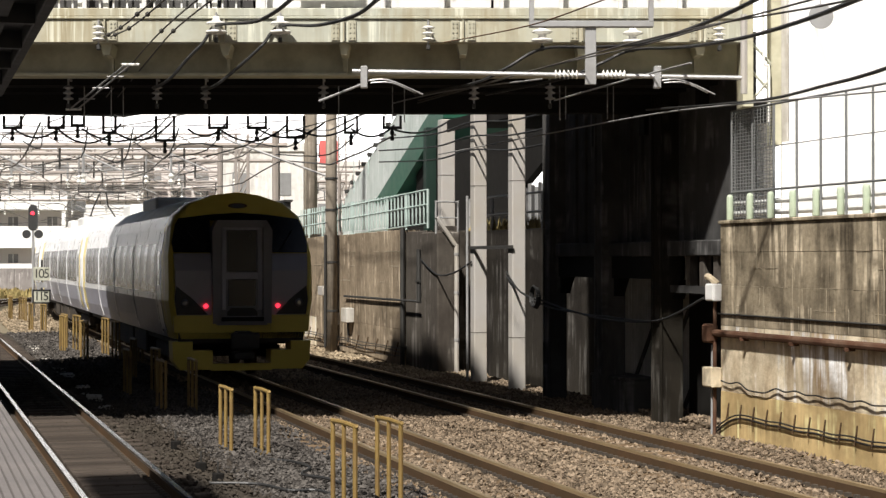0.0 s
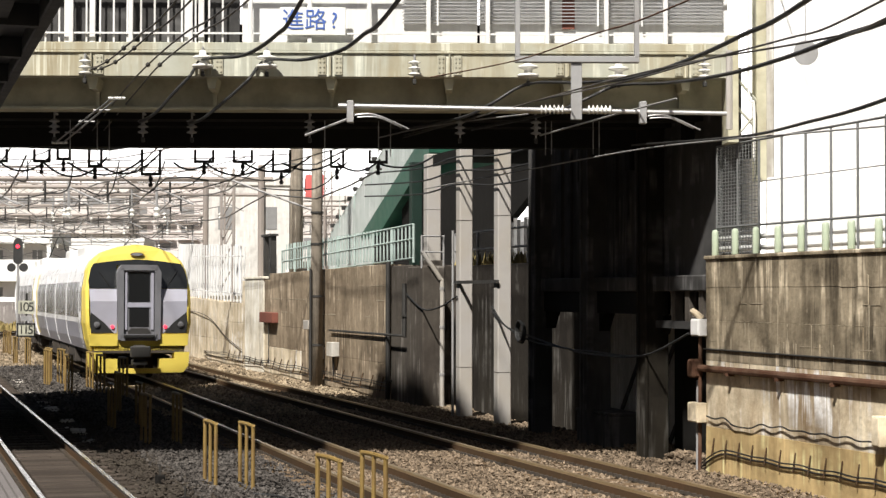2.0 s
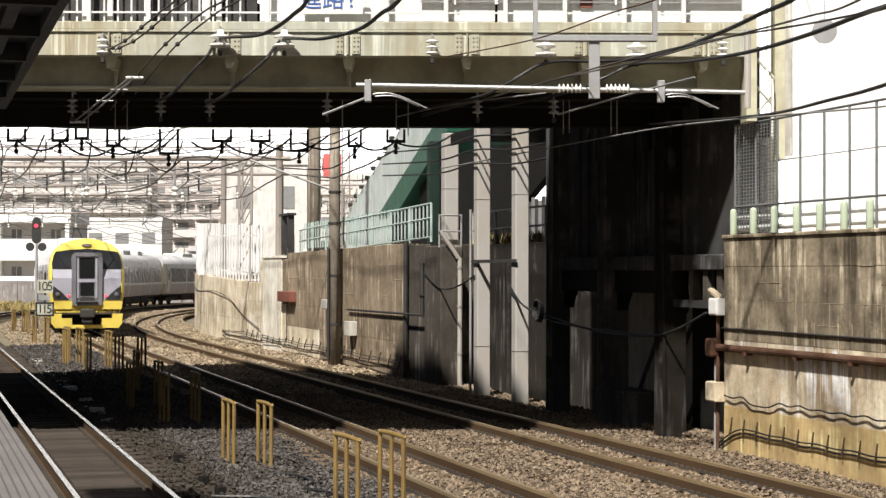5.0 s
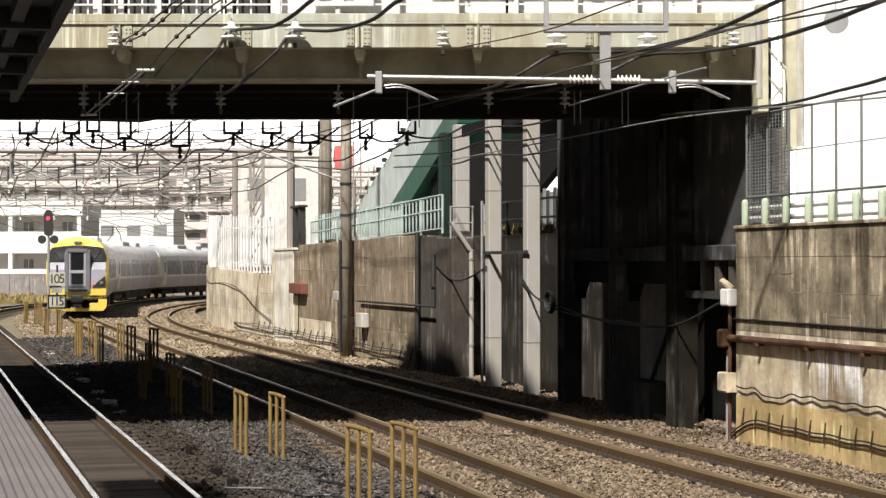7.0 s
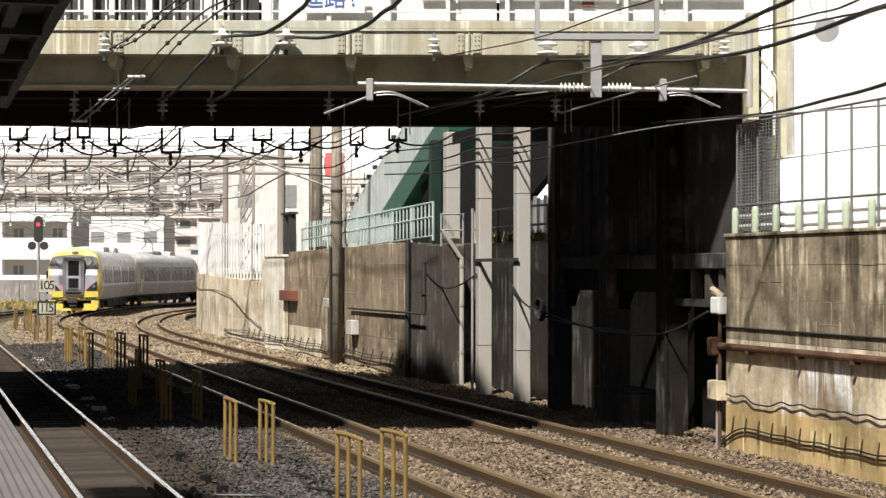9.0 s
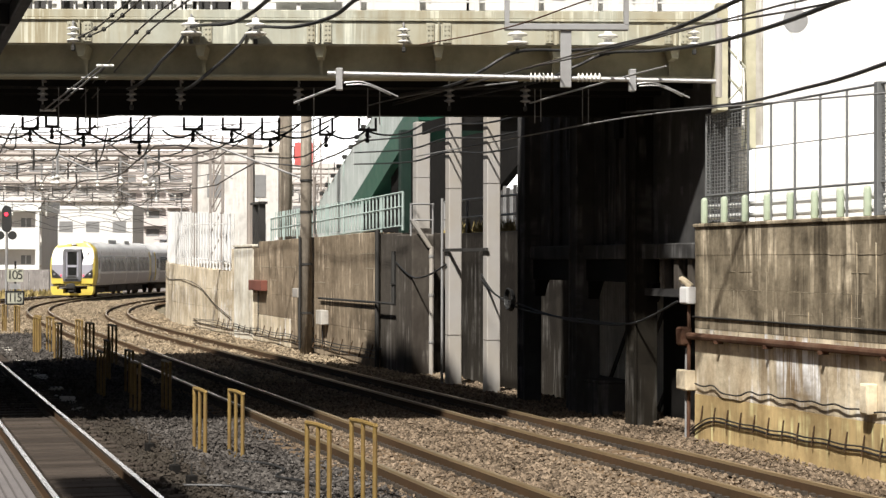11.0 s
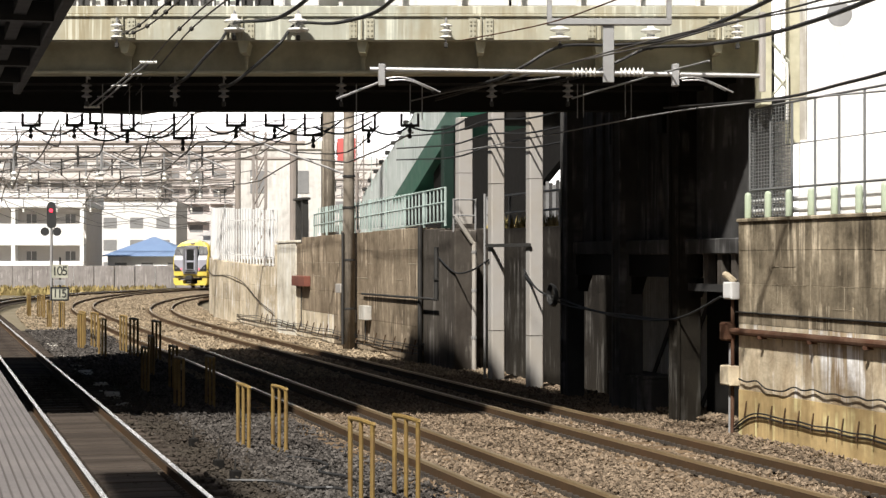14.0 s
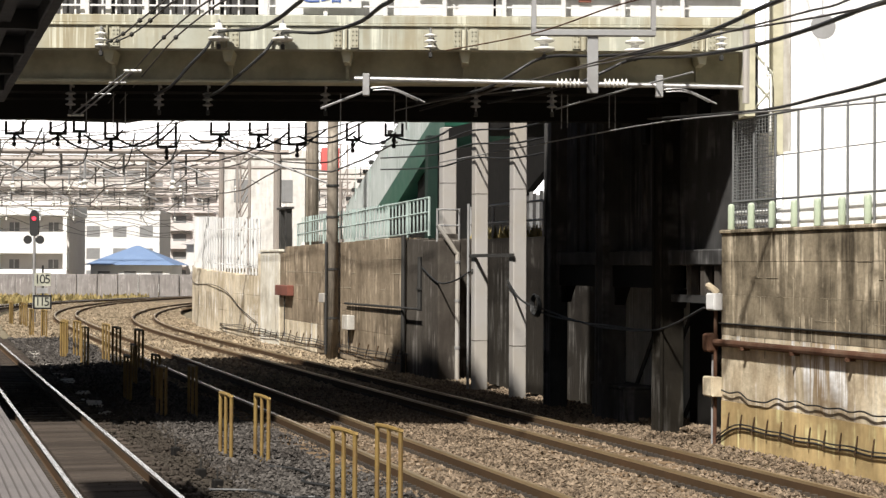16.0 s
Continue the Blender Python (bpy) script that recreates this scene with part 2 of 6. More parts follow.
FAR_BLUE = material("hazy_blue_roof_tiles", (0.15, 0.22, 0.36), 0.6, 0, 0.15, 4, 0.1, (0.2, 0.28, 0.42), 0.4)
FAR_ROOF = material("grey_roof_tiles", (0.4, 0.38, 0.37), 0.7, 0, 0.15, 4, 0.1)
FAR_GLASS = material("far_window_glass", (0.26, 0.26, 0.26), 0.15, 0, 0.2, 1, 0.0)
BARRIER = material("grey_barrier_panel", (0.27, 0.25, 0.24), 0.8, 0, 0.12, 4, 0.05, (0.19, 0.17, 0.16), 0.5, True, 0.5)
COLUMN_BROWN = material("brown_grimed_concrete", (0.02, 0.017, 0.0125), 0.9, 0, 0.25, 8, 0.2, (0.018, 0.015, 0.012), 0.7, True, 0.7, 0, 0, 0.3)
POLE = material("weathered_pole", (0.27, 0.235, 0.19), 0.85, 0, 0.2, 8, 0.15, (0.14, 0.115, 0.09), 0.6, True, 0.8)
FENCE_STEEL = material("dull_fence_steel", (0.16, 0.165, 0.165), 0.6, 0.2, 0.15, 8, 0.05)
# darker than the bumps, so that their pattern stands out
TILE_GROOVE = material("dark_tile_groove", (0.10, 0.091, 0.088), 0.9, 0, 0.2, 20, 0.1, (0.1, 0.09, 0.085), 0.5)
GANTRY = material("gantry_paint", (0.26, 0.23, 0.21), 0.6, 0.1, 0.12, 5, 0.05, (0.28, 0.22, 0.17), 0.4)
# base colour lowered to near black to match the canopy's shaded underside
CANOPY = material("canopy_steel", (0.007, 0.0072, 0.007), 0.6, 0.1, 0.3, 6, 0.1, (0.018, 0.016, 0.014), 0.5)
RED_BOARD = material("red_board", (0.62, 0.13, 0.12), 0.6, 0, 0.08, 4, 0.0)


# ---- mesh helpers ----
def mesh_of(bm, name, mat, smooth=False):
    me = bpy.data.meshes.new(name)
    bm.normal_update()
    bm.to_mesh(me)
    bm.free()
    for m in (mat if isinstance(mat, (list, tuple)) else [mat]):
        me.materials.append(m)
    if smooth:
        for p in me.polygons:
            p.use_smooth = True
    return me


def part(name, bm, mat, parent=None, label="", smooth=False):
    ob = new(name, mesh_of(bm, name, mat, smooth))
    if parent is not None:
        ob.parent = parent
    if label:
        ob["label"] = label
    return ob


def thing(name, label, category, m=None, group="", kind=""):
    ob = new(name)
    ob.empty_display_size = 0.2
    if m is not None:
        ob.matrix_world = m
    return tagged(ob, label, category, group, kind)


def box(bm, x0, x1, y0, y1, z0, z1, bevel=0.0, m=None):
    vs = [bm.verts.new((x, y, z)) for z in (z0, z1) for y in (y0, y1) for x in (x0, x1)]
    fs = [bm.faces.new([vs[i] for i in q]) for q in ((0, 2, 3, 1), (4, 5, 7, 6), (0, 1, 5, 4), (2, 6, 7, 3), (0, 4, 6, 2), (1, 3, 7, 5))]
    if bevel:
        out = bmesh.ops.bevel(bm, geom=list({e for f in fs for e in f.edges}), offset=bevel, segments=1, affect="EDGES")
        vs = list({v for f in out["faces"] for v in f.verts} | {v for v in vs if v.is_valid})
    if m is not None:
        for v in vs:
            if v.is_valid:
                v.co = m @ v.co
    return bm


def boxed(*args, **kw):
    return box(bmesh.new(), *args, **kw)


def tube(bm, pts, r, sides=6, cap=True):
    """A round bar along the points."""
    pts = [Vector(p) for p in pts]
    rings = []
    for i, p in enumerate(pts):
        d = (pts[min(i + 1, len(pts) - 1)] - pts[max(i - 1, 0)]).normalized()
        a = d.cross(Vector((0, 0, 1)) if abs(d.z) < 0.9 else Vector((1, 0, 0))).normalized()
        b = d.cross(a)
        rings.append([bm.verts.new(p + (a * math.cos(k) + b * math.sin(k)) * r) for k in [2 * math.pi * j / sides for j in range(sides)]])
    for q, w in zip(rings, rings[1:]):
        for j in range(sides):
            bm.faces.new((q[j], q[(j + 1) % sides], w[(j + 1) % sides], w[j]))
    if cap:
        bm.faces.new(rings[0][::-1])
        bm.faces.new(rings[-1])
    return bm


def tubed(pts, r, sides=6):
    return tube(bmesh.new(), pts, r, sides)


def lathe(bm, profile, sides=12, m=None):
    """Turned about z: profile of (radius, height) from the bottom up."""
    rings = []
    for r, z in profile:
        ring = []
        for j in range(sides):
            a = 2 * math.pi * j / sides
            p = Vector((r * math.cos(a), r * math.sin(a), z))
            ring.append(bm.verts.new(m @ p if m is not None else p))
        rings.append(ring)
    for q, w in zip(rings, rings[1:]):
        for j in range(sides):
            bm.faces.new((q[j], q[(j + 1) % sides], w[(j + 1) % sides], w[j]))
    bm.faces.new(rings[0][::-1])
    bm.faces.new(rings[-1])
    return bm


def prism(bm, outline, thick, m=None):
    """A flat outline in x and z, given depth along y."""
    a = [bm.verts.new(Vector((x, 0, z))) for x, z in outline]
    b = [bm.verts.new(Vector((x, thick, z))) for x, z in outline]
    bm.faces.new(a)
    bm.faces.new(b[::-1])
    n = len(a)
    for i in range(n):
        bm.faces.new((a[i], b[i], b[(i + 1) % n], a[(i + 1) % n]))
    if m is not None:
        for v in a + b:
            v.co = m @ v.co
    return bm


def sag(a, b, drop, n=10):
    a, b = Vector(a), Vector(b)
    return [a.lerp(b, i / n) - Vector((0, 0, drop * 4 * (i / n) * (1 - i / n))) for i in range(n + 1)]


def smooth_path(pts, n=5):
    """A soft curve through the points."""
    p = [Vector(q) for q in pts]
    out = []
    for i in range(len(p) - 1):
        a, b, c, d = p[max(i - 1, 0)], p[i], p[i + 1], p[min(i + 2, len(p) - 1)]
        for k in range(n):
            t = k / n
            out.append(0.5 * (2 * b + (c - a) * t + (2 * a - 5 * b + 4 * c - d) * t * t + (3 * b - a - 3 * c + d) * t ** 3))
    return out + [p[-1]]


# the line of the trackside walls: local x away from the tracks, local y along them
LINE = pose(4.4, 28.05, 0, 0, 0, 15.2)
# the bridge and what hangs from it were drawn at 13 to 12 and stand at this scale
NEAR = Matrix.Translation((0, 0, EYE * 0.075)) @ Matrix.Scale(0.925, 4)

# ---- tracks ----
TRACKS = {"middle": (2.7574, 13.7948, -0.2625, 59.0, 29.32, 0.0060), "wall": (5.9155, 14.743, -0.270, 47.7, 22.4, 0.0056),
          "platform": (-1.3906, 13.6629, -0.2724, 73.0, 7.29, 0.0086)}


def line_of(which, s0=-25.0, s1=260.0, ds=0.5):
    """Points (s, x, y, heading) along a track's centre."""
    x, y, a, start, ease, bend = TRACKS[which]
    out = []
    s = s0
    x, y = x + s0 * math.sin(a), y + s0 * math.cos(a)
    while s <= s1:
        out.append((s, x, y, a))
        k = min(max((s - start) / ease, 0), 1) * bend
        if s > start + 190:
            k = 0
        a += k * ds
        x, y = x + math.sin(a) * ds, y + math.cos(a) * ds
        s += ds
    return out


CENTRES = {k: line_of(k) for k in TRACKS}


def on_track(which, s):
    c = CENTRES[which]
    i = min(max((s + 25.0) / 0.5, 0), len(c) - 2)
    j = int(i)
    f = i - j
    return tuple(c[j][n] * (1 - f) + c[j + 1][n] * f for n in (1, 2, 3))


def rail_mesh(bm, which, side, profile, slot):
    last = None
    for s, x, y, a in CENTRES[which]:
        ring = [bm.verts.new((x + (side * 0.5335 + o) * math.cos(a), y - (side * 0.5335 + o) * math.sin(a), z)) for o, z in profile]
        if last:
            n = len(ring)
            for j in range(n):
                f = bm.faces.new((last[j], last[(j + 1) % n], ring[(j + 1) % n], ring[j]))
                f.material_index = slot if j in (2, 3, 4) else 0
        last = ring


FOOT = [(0.062, -0.15), (0.03, -0.135), (0.033, -0.035), (0.031, 0.0), (-0.031, 0.0), (-0.033, -0.035), (-0.03, -0.135), (-0.062, -0.15)]
track_things = {}
for which, word in (("middle", "rusty-sided"), ("wall", "rusty brown"), ("platform", "bright-headed")):
    tr = thing("railway_track", f"{word} steel railway track on ballast", "railway track", kind="structure")
    track_things[which] = tr
    for side in (-1, 1):
        bm = bmesh.new()
        rail_mesh(bm, which, side, FOOT, 1)
        part("rail", bm, [RAIL_RUST, RAIL_HEAD if which == "platform" else RAIL_WORN], tr, "steel rail with a polished head")

# ---- ground ----
bm = bmesh.new()
bmesh.ops.create_grid(bm, x_segments=8, y_segments=8, size=2500)
for v in bm.verts:
    v.co.z = -0.42
tagged(part("ground", bm, EARTH), "dry bare earth beside the railway", "ground", kind="structure")


def bed(name, lefts, rights, mat, label, bump=0.02, until=999, since=-99):
    """A strip of ballast between two offsets along a track."""
    bm = bmesh.new()
    cols = 14
    last = None
    for s, x, y, a in CENTRES["middle"]:
        if s > until:
            break
        if s < since:
            continue
        row = []
        for j in range(cols + 1):
            o = lefts + (rights - lefts) * j / cols
            p = Vector((x + o * math.cos(a), y - o * math.sin(a), -0.2))
            p.z += bump * noise.noise(p * 0.9) + 0.03 * noise.noise(p * 4)
            row.append(bm.verts.new(p))
        if last:
            for j in range(cols):
                bm.faces.new((last[j], last[j + 1], row[j + 1], row[j]))
        last = row
    return tagged(part(name, bm, mat), label, "ballast", kind="stuff")


bed("grey_ballast", -2.6, -0.85, BALLAST_GREY, "dull grey ballast left of the rails", 0.02, 58)
bed("ballast", -0.85, 6.2, BALLAST, "brown crushed stone ballast between the rails")
bed("far_side_ballast", -2.6, -0.85, BALLAST, "brown ballast along the outside of the curve", 0.02, 999, 58)
bed("oily_ballast", -12.0, -2.6, BALLAST_DARK, "dark oily ballast and soil beside the platform", 0.02, 58)

# ---- bridge over the tracks ----
bridge = thing("road_bridge", "cream painted steel girder bridge over the tracks", "bridge", NEAR, kind="structure")
XL, XR = -40.0, 5.0
part("lower_flange", boxed(XL, XR, 29.95, 30.4, 5.45, 5.50, 0.006), OLIVE, bridge)
part("web", boxed(XL, XR, 30.12, 30.16, 5.50, 6.3), OLIVE, bridge, "shaded olive girder web")
part("upper_beam", boxed(XL, XR, 29.36, 29.62, 5.92, 6.29, 0.008), CREAM, bridge, "cream upper beam with rust streaks")
part("ledge", boxed(XL, XR, 29.325, 30.2, 6.29, 6.33, 0.006), CREAM, bridge)
part("kerb_beam", boxed(XL, XR, 29.34, 29.62, 6.33, 6.46, 0.01), CREAM, bridge)
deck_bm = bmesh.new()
# rear outline is cut to shape the shadow; the notch lets sun reach the pillars
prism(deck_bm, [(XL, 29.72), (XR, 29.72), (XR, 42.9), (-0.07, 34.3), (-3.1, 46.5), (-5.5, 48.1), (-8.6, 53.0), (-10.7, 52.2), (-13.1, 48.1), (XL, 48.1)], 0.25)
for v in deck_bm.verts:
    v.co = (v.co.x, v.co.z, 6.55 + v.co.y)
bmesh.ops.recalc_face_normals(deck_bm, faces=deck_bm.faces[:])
# deck, inner girders and soffit carry their shade as near-black colour
part("deck", deck_bm, SHADE_BLACK, bridge, "near-black deck underside with shade put into its colour")
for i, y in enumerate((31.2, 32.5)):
    part("girder", boxed(XL, XR, y, y + 0.5, 5.42, 6.30), SHADE_BLACK, bridge, "near-black inner girder with shade put into its colour")
part("girder", boxed(XL, XR, 33.8, 34.2, 5.16, 6.30), SHADE_BLACK, bridge, "near-black rear girder with shade put into its colour")
part("soffit_plate", boxed(XL, XR, 30.2, 33.8, 5.62, 5.66), SHADE_BLACK, bridge)
bracket = bmesh.new()
prism(bracket, [(-0.03, 5.92), (0.03, 5.92), (0.03, 5.50), (-0.03, 5.50)], 0.12, pose(0, 30.0, 0))
prism(bracket, [(-0.09, 5.92), (0.09, 5.92), (0.05, 5.74), (-0.05, 5.74)], 0.6, pose(0, 29.5, 0))
bm_me = mesh_of(bracket, "bracket", OLIVE)
plate_bm = bmesh.new()
for sx in (-0.13, 0.13):
    box(plate_bm, sx - 0.065, sx + 0.065, 29.335, 29.358, 5.95, 6.26, 0.004)
    for zz in (6.0, 6.08, 6.16, 6.22):
        for bx in (-0.03, 0.03):
            lathe(plate_bm, [(0.014, 0), (0.014, 0.016)], 6, pose(sx + bx, 29.336, zz, 90))
box(plate_bm, -0.012, 0.012, 29.31, 29.358, 5.94, 6.28)
plate_me = mesh_of(plate_bm, "splice_plate", CREAM)
for k in range(-8, 7):
    x = -1.33 + 1.88 * k
    if x > 4.6:
        continue
    for nm, me in (("bracket", bm_me), ("splice_plate", plate_me)):
        o = new(nm, me)
        o.parent, o.location = bridge, (x, 0, 0)
# parapet railing with posts and rails
for z, h in ((6.60, 0.028), (7.30, 0.05)):
    part("handrail", boxed(XL, XR, 29.42, 29.45, z, z + h), WHITE_PAINT, bridge)
post_me = mesh_of(boxed(-0.035, 0.035, 29.40, 29.47, 6.46, 7.33, 0.006), "railing_post", WHITE_PAINT)
for k in range(-12, 6):
    o = new("railing_post", post_me)
    o.parent, o.location = bridge, (-0.72 + 0.94 * k, 0, 0)
for x0, x1, mat in ((-40, -2.78, SOOT_WALL), (-2.74, 1.0, WHITE_PAINT), (1.04, 5.0, WHITE_PAINT)):
    part("parapet_panel", boxed(x0, x1, 29.62, 29.66, 6.5, 7.6, 0.004), mat, bridge)
for k in range(12):
    part("louvre_slat", boxed(-0.2, 4.9, 29.53, 29.56, 6.80 + 0.055 * k, 6.815 + 0.055 * k), GALV, bridge)
for x in (0.35, 1.15, 2.9, 3.6):
    part("louvre_stile", boxed(x, x + 0.03, 29.50, 29.53, 6.76, 7.5), WHITE_PAINT, bridge)
part("rusty_plate", boxed(2.35, 2.55, 29.57, 29.60, 6.72, 7.6, 0.004), RUST_BOX, bridge, "red-brown rusted plate behind the rails")
for x in (-5.5, -5.1, -3.6, -3.38):
    part("panel_post", boxed(x - 0.045, x + 0.045, 29.50, 29.58, 6.46, 7.6, 0.006), WHITE_PAINT, bridge)
bars = bmesh.new()
for k in range(31):
    box(bars, -9.5 + 0.215 * k, -9.472 + 0.215 * k, 29.46, 29.48, 6.46, 7.32)
part("railing_bars", bars, WHITE_PAINT, bridge)
# end post of the girder with its bracing and conduits
endb = bmesh.new()
box(endb, 4.95, 5.12, 29.3, 29.9, 4.9, 6.6, 0.008)
box(endb, 5.42, 5.58, 29.4, 29.8, 4.3, 7.6, 0.008)
part("end_post", endb, OLIVE, bridge)
br = bmesh.new()
for a, b in (((5.1, 5.95), (5.45, 5.55)), ((5.1, 5.5), (5.45, 5.1)), ((5.1, 5.0), (5.45, 5.4))):
    tube(br, [(a[0], 29.45, a[1]), (b[0], 29.45, b[1])], 0.025)
part("bracing", br, CREAM, bridge)
part("conduit", tubed(smooth_path([(5.28, 29.3, 7.5), (5.28, 29.3, 5.7), (5.36, 29.3, 5.5), (5.36, 29.3, 4.6)]), 0.022), PORCELAIN, bridge)

sign = thing("parapet_sign", "white sign board with blue painted writing on the bridge", "sign", NEAR)
part("board", boxed(-2.13, -1.09, 29.36, 29.40, 6.58, 7.02, 0.006), SIGN_WHITE, sign)


def lettering(text, size, m, mat, parent, name="lettering"):
    cu = bpy.data.curves.new(name, "FONT")
    cu.body, cu.size, cu.extrude, cu.align_x, cu.align_y = text, size, 0.003, "CENTER", "CENTER"
    tmp = bpy.data.objects.new(name, cu)
    scene.collection.objects.link(tmp)
    bpy.context.view_layer.update()
    me = bpy.data.meshes.new_from_object(tmp)
    bpy.data.objects.remove(tmp)
    me.materials.clear()
    me.materials.append(mat)
    ob = new(name, me)
    ob.parent, ob.matrix_basis = parent, m
    return ob


for ch, x in (("進", -1.92), ("路", -1.56), ("?", -1.27)):
    lettering(ch, 0.36, pose(x, 29.352, 6.80, 90), SIGN_BLUE, sign, "character")

# ---- structures along the wall line ----
def on_line(w, u, z=0.0):
    return LINE @ Vector((w, u, z))


near = thing("wall_near", "streaked concrete retaining wall beside the track", "retaining wall", LINE, kind="structure")
for i, (z0, z1, mat) in enumerate(((-0.6, 0.52, CONCRETE_OCHRE), (0.522, 1.506, CONCRETE_LOW), (1.508, 2.104, CONCRETE), (2.106, 2.604, CONCRETE), (2.606, 3.02, CONCRETE))):
    for j in range(6):
        part("wall_lift", boxed(0.004 * (i % 2), 0.6, -2.6 * (j + 1) + 0.003, -2.6 * j, z0, z1, 0.003), mat, near)
lime = random.Random(31)
for z in (1.80, 2.103, 2.37, 2.603):
    u = -0.15
    while u > -14:
        n = lime.uniform(0.15, 0.7)
        if lime.random() < 0.3:
            h = lime.uniform(0.001, 0.005)
            part("lime_line", boxed(-0.004, 0.05, u - n, u, z - h, z + 0.004, 0.001), LIME, near, "pale lime along a pour joint")
        u -= n + lime.uniform(0.02, 0.35)
for k in range(34):
    u, z = -lime.uniform(0.2, 13.5), lime.choice((1.83, 2.08, 2.36, 2.74, 2.9))
    n, w = lime.uniform(0.15, 0.7), lime.uniform(0.008, 0.028)
    s = bmesh.new()
    prism(s, [(u - w, z), (u + w * 0.8, z + 0.015), (u + w * 0.5, z - n * 0.4), (u + w * 0.2, z - n), (u - w * 0.3, z - n * 0.8), (u - w * 0.6, z - n * 0.3)], 0.03, pose(0.026, 0, 0, 0, 0, 90))
    part("lime_streak", s, LIME if k % 4 else CONCRETE_LOW, near, "pale lime run below a weep hole")
part("coping", boxed(-0.03, 0.62, -15.6, 0.02, 3.024, 3.08, 0.012), CONCRETE, near)
terrace = tagged(part("terrace", boxed(0.62, 60, -40, 0.0, 2.4, 2.95), CONCRETE_PALE), "pale paved ground above the retaining wall", "ground", kind="structure")
terrace.matrix_world = LINE
# pipes and cables on the wall
p1 = thing("wall_pipe", "rusty brown pipe along the concrete wall", "pipe", LINE)
part("pipe", tubed([(-0.065, -15, 1.40), (-0.065, -6, 1.40), (-0.065, 0.12, 1.39)], 0.055, 10), RUST, p1)
for k in range(8):
    part("bracket", boxed(-0.14, 0.0, -1.0 - 1.6 * k, -0.95 - 1.6 * k, 1.31, 1.36), RUST, p1)
p2 = thing("wall_conduit", "thin dark conduit along the concrete wall", "conduit", LINE)
part("conduit", tubed([(-0.017, -15, 1.66), (-0.017, 0.05, 1.68)], 0.016, 6), DARK_STEEL, p2)
c1 = thing("wall_cable", "sagging black cable on the concrete wall", "cable", LINE)
pts = []
for k in range(16):
    u = -0.1 - 0.62 * k
    pts.append((-0.04, u, 0.68 - (0.08 if k == 2 else 0.0) + 0.01 * math.sin(k * 2.1)))
    pts.append((-0.05, u - 0.31, 0.655 - (0.05 if k in (1, 2) else 0)))
part("cable", tubed(smooth_path(pts, 4), 0.012, 6), CABLE, c1)
c2 = thing("cable_run", "dark cables on hooks low on the wall", "cable", LINE)
for dz in (0.0, -0.05):
    part("cable", tubed(smooth_path([(-0.035, 0.25, -0.12 + dz), (-0.035, -0.3, 0.12 + dz), (-0.035, -0.8, 0.22 + dz), (-0.035, -1.6, 0.2 + dz)] + [(-0.035, -1.6 - 0.5 * k, 0.19 + dz + 0.02 * (k % 2)) for k in range(1, 26)], 3), 0.012, 6), CABLE, c2)
for k in range(22):
    part("hook", tubed([(-0.005, -0.3 - 0.44 * k, 0.36), (-0.05, -0.3 - 0.44 * k, 0.10)], 0.012, 5), RAIL_RUST, c2)
for (u, z, w, h, d, mat, lab) in ((0.10, 2.0, 0.30, 0.26, 0.14, WHITE_PAINT, "small white electrical box on the wall end"), (0.14, 0.72, 0.36, 0.3, 0.16, CONCRETE_LOW, "pale grey cable box on the wall end"), (-5.35, 0.82, 0.2, 0.38, 0.14, CONCRETE_LOW, "grey junction box on the wall")):
    b = thing("junction_box", lab, "junction box", LINE)
    part("body", boxed(-d, 0.0, u - w / 2, u + w / 2, z - h / 2, z + h / 2, 0.012), mat, b)
    part("lid", boxed(-d - 0.012, -d, u - w / 2 + 0.02, u + w / 2 - 0.02, z - h / 2 + 0.02, z + h / 2 - 0.02, 0.004), mat, b)
e1 = thing("vent_elbow", "short pale pipe elbow above the box", "pipe", LINE)
part("pipe", tubed(smooth_path([(-0.02, 0.08, 2.13), (-0.1, 0.16, 2.22), (-0.1, 0.26, 2.24), (-0.05, 0.3, 2.2)]), 0.05, 8), CONCRETE_LOW, e1)
e2 = thing("conduit_riser", "rusty conduit rising at the wall end", "conduit", LINE)
part("conduit", tubed([(-0.05, 0.12, -0.2), (-0.05, 0.10, 1.9)], 0.03, 8), RUST, e2)
part("conduit", tubed([(-0.05, 0.22, -0.2), (-0.05, 0.20, 1.2)], 0.02, 8), GREY_STEEL, e2)
part("valve", boxed(-0.18, 0.0, 0.08, 0.32, 1.24, 1.52, 0.03), RUST, e2)

# guard rail with stubby mint posts and the tall fence
guard = thing("guard_rail", "mint green guard rail posts with white rails", "guard rail", LINE)
stub = bmesh.new()
lathe(stub, [(0.048, 3.08), (0.052, 3.10), (0.05, 3.42), (0.04, 3.455), (0.015, 3.47)], 12)
stub_me = mesh_of(stub, "post", MINT, True)
for k in range(22):
    o = new("post", stub_me)
    o.parent, o.location = guard, (0.10, -0.12 - 0.70 * k, 0)
for z in (3.18, 3.34):
    part("rail", tubed([(0.2, -0.05, z), (0.2, -15, z)], 0.04, 8), WHITE_PAINT, guard)
fence = thing("mesh_fence", "tall grey steel mesh fence above the wall", "fence", LINE)
for k in range(16):
    part("post", tubed([(0.14, -0.10 - 0.72 * k, 3.08), (0.14, -0.10 - 0.72 * k, 4.72)], 0.018, 6), FENCE_STEEL, fence)
for z in (3.50, 4.12, 4.72):
    part("rail", tubed([(0.14, -0.10, z), (0.14, -10.9, z)], 0.018 if z != 4.12 else 0.008, 6), FENCE_STEEL, fence)
fm = bmesh.new()
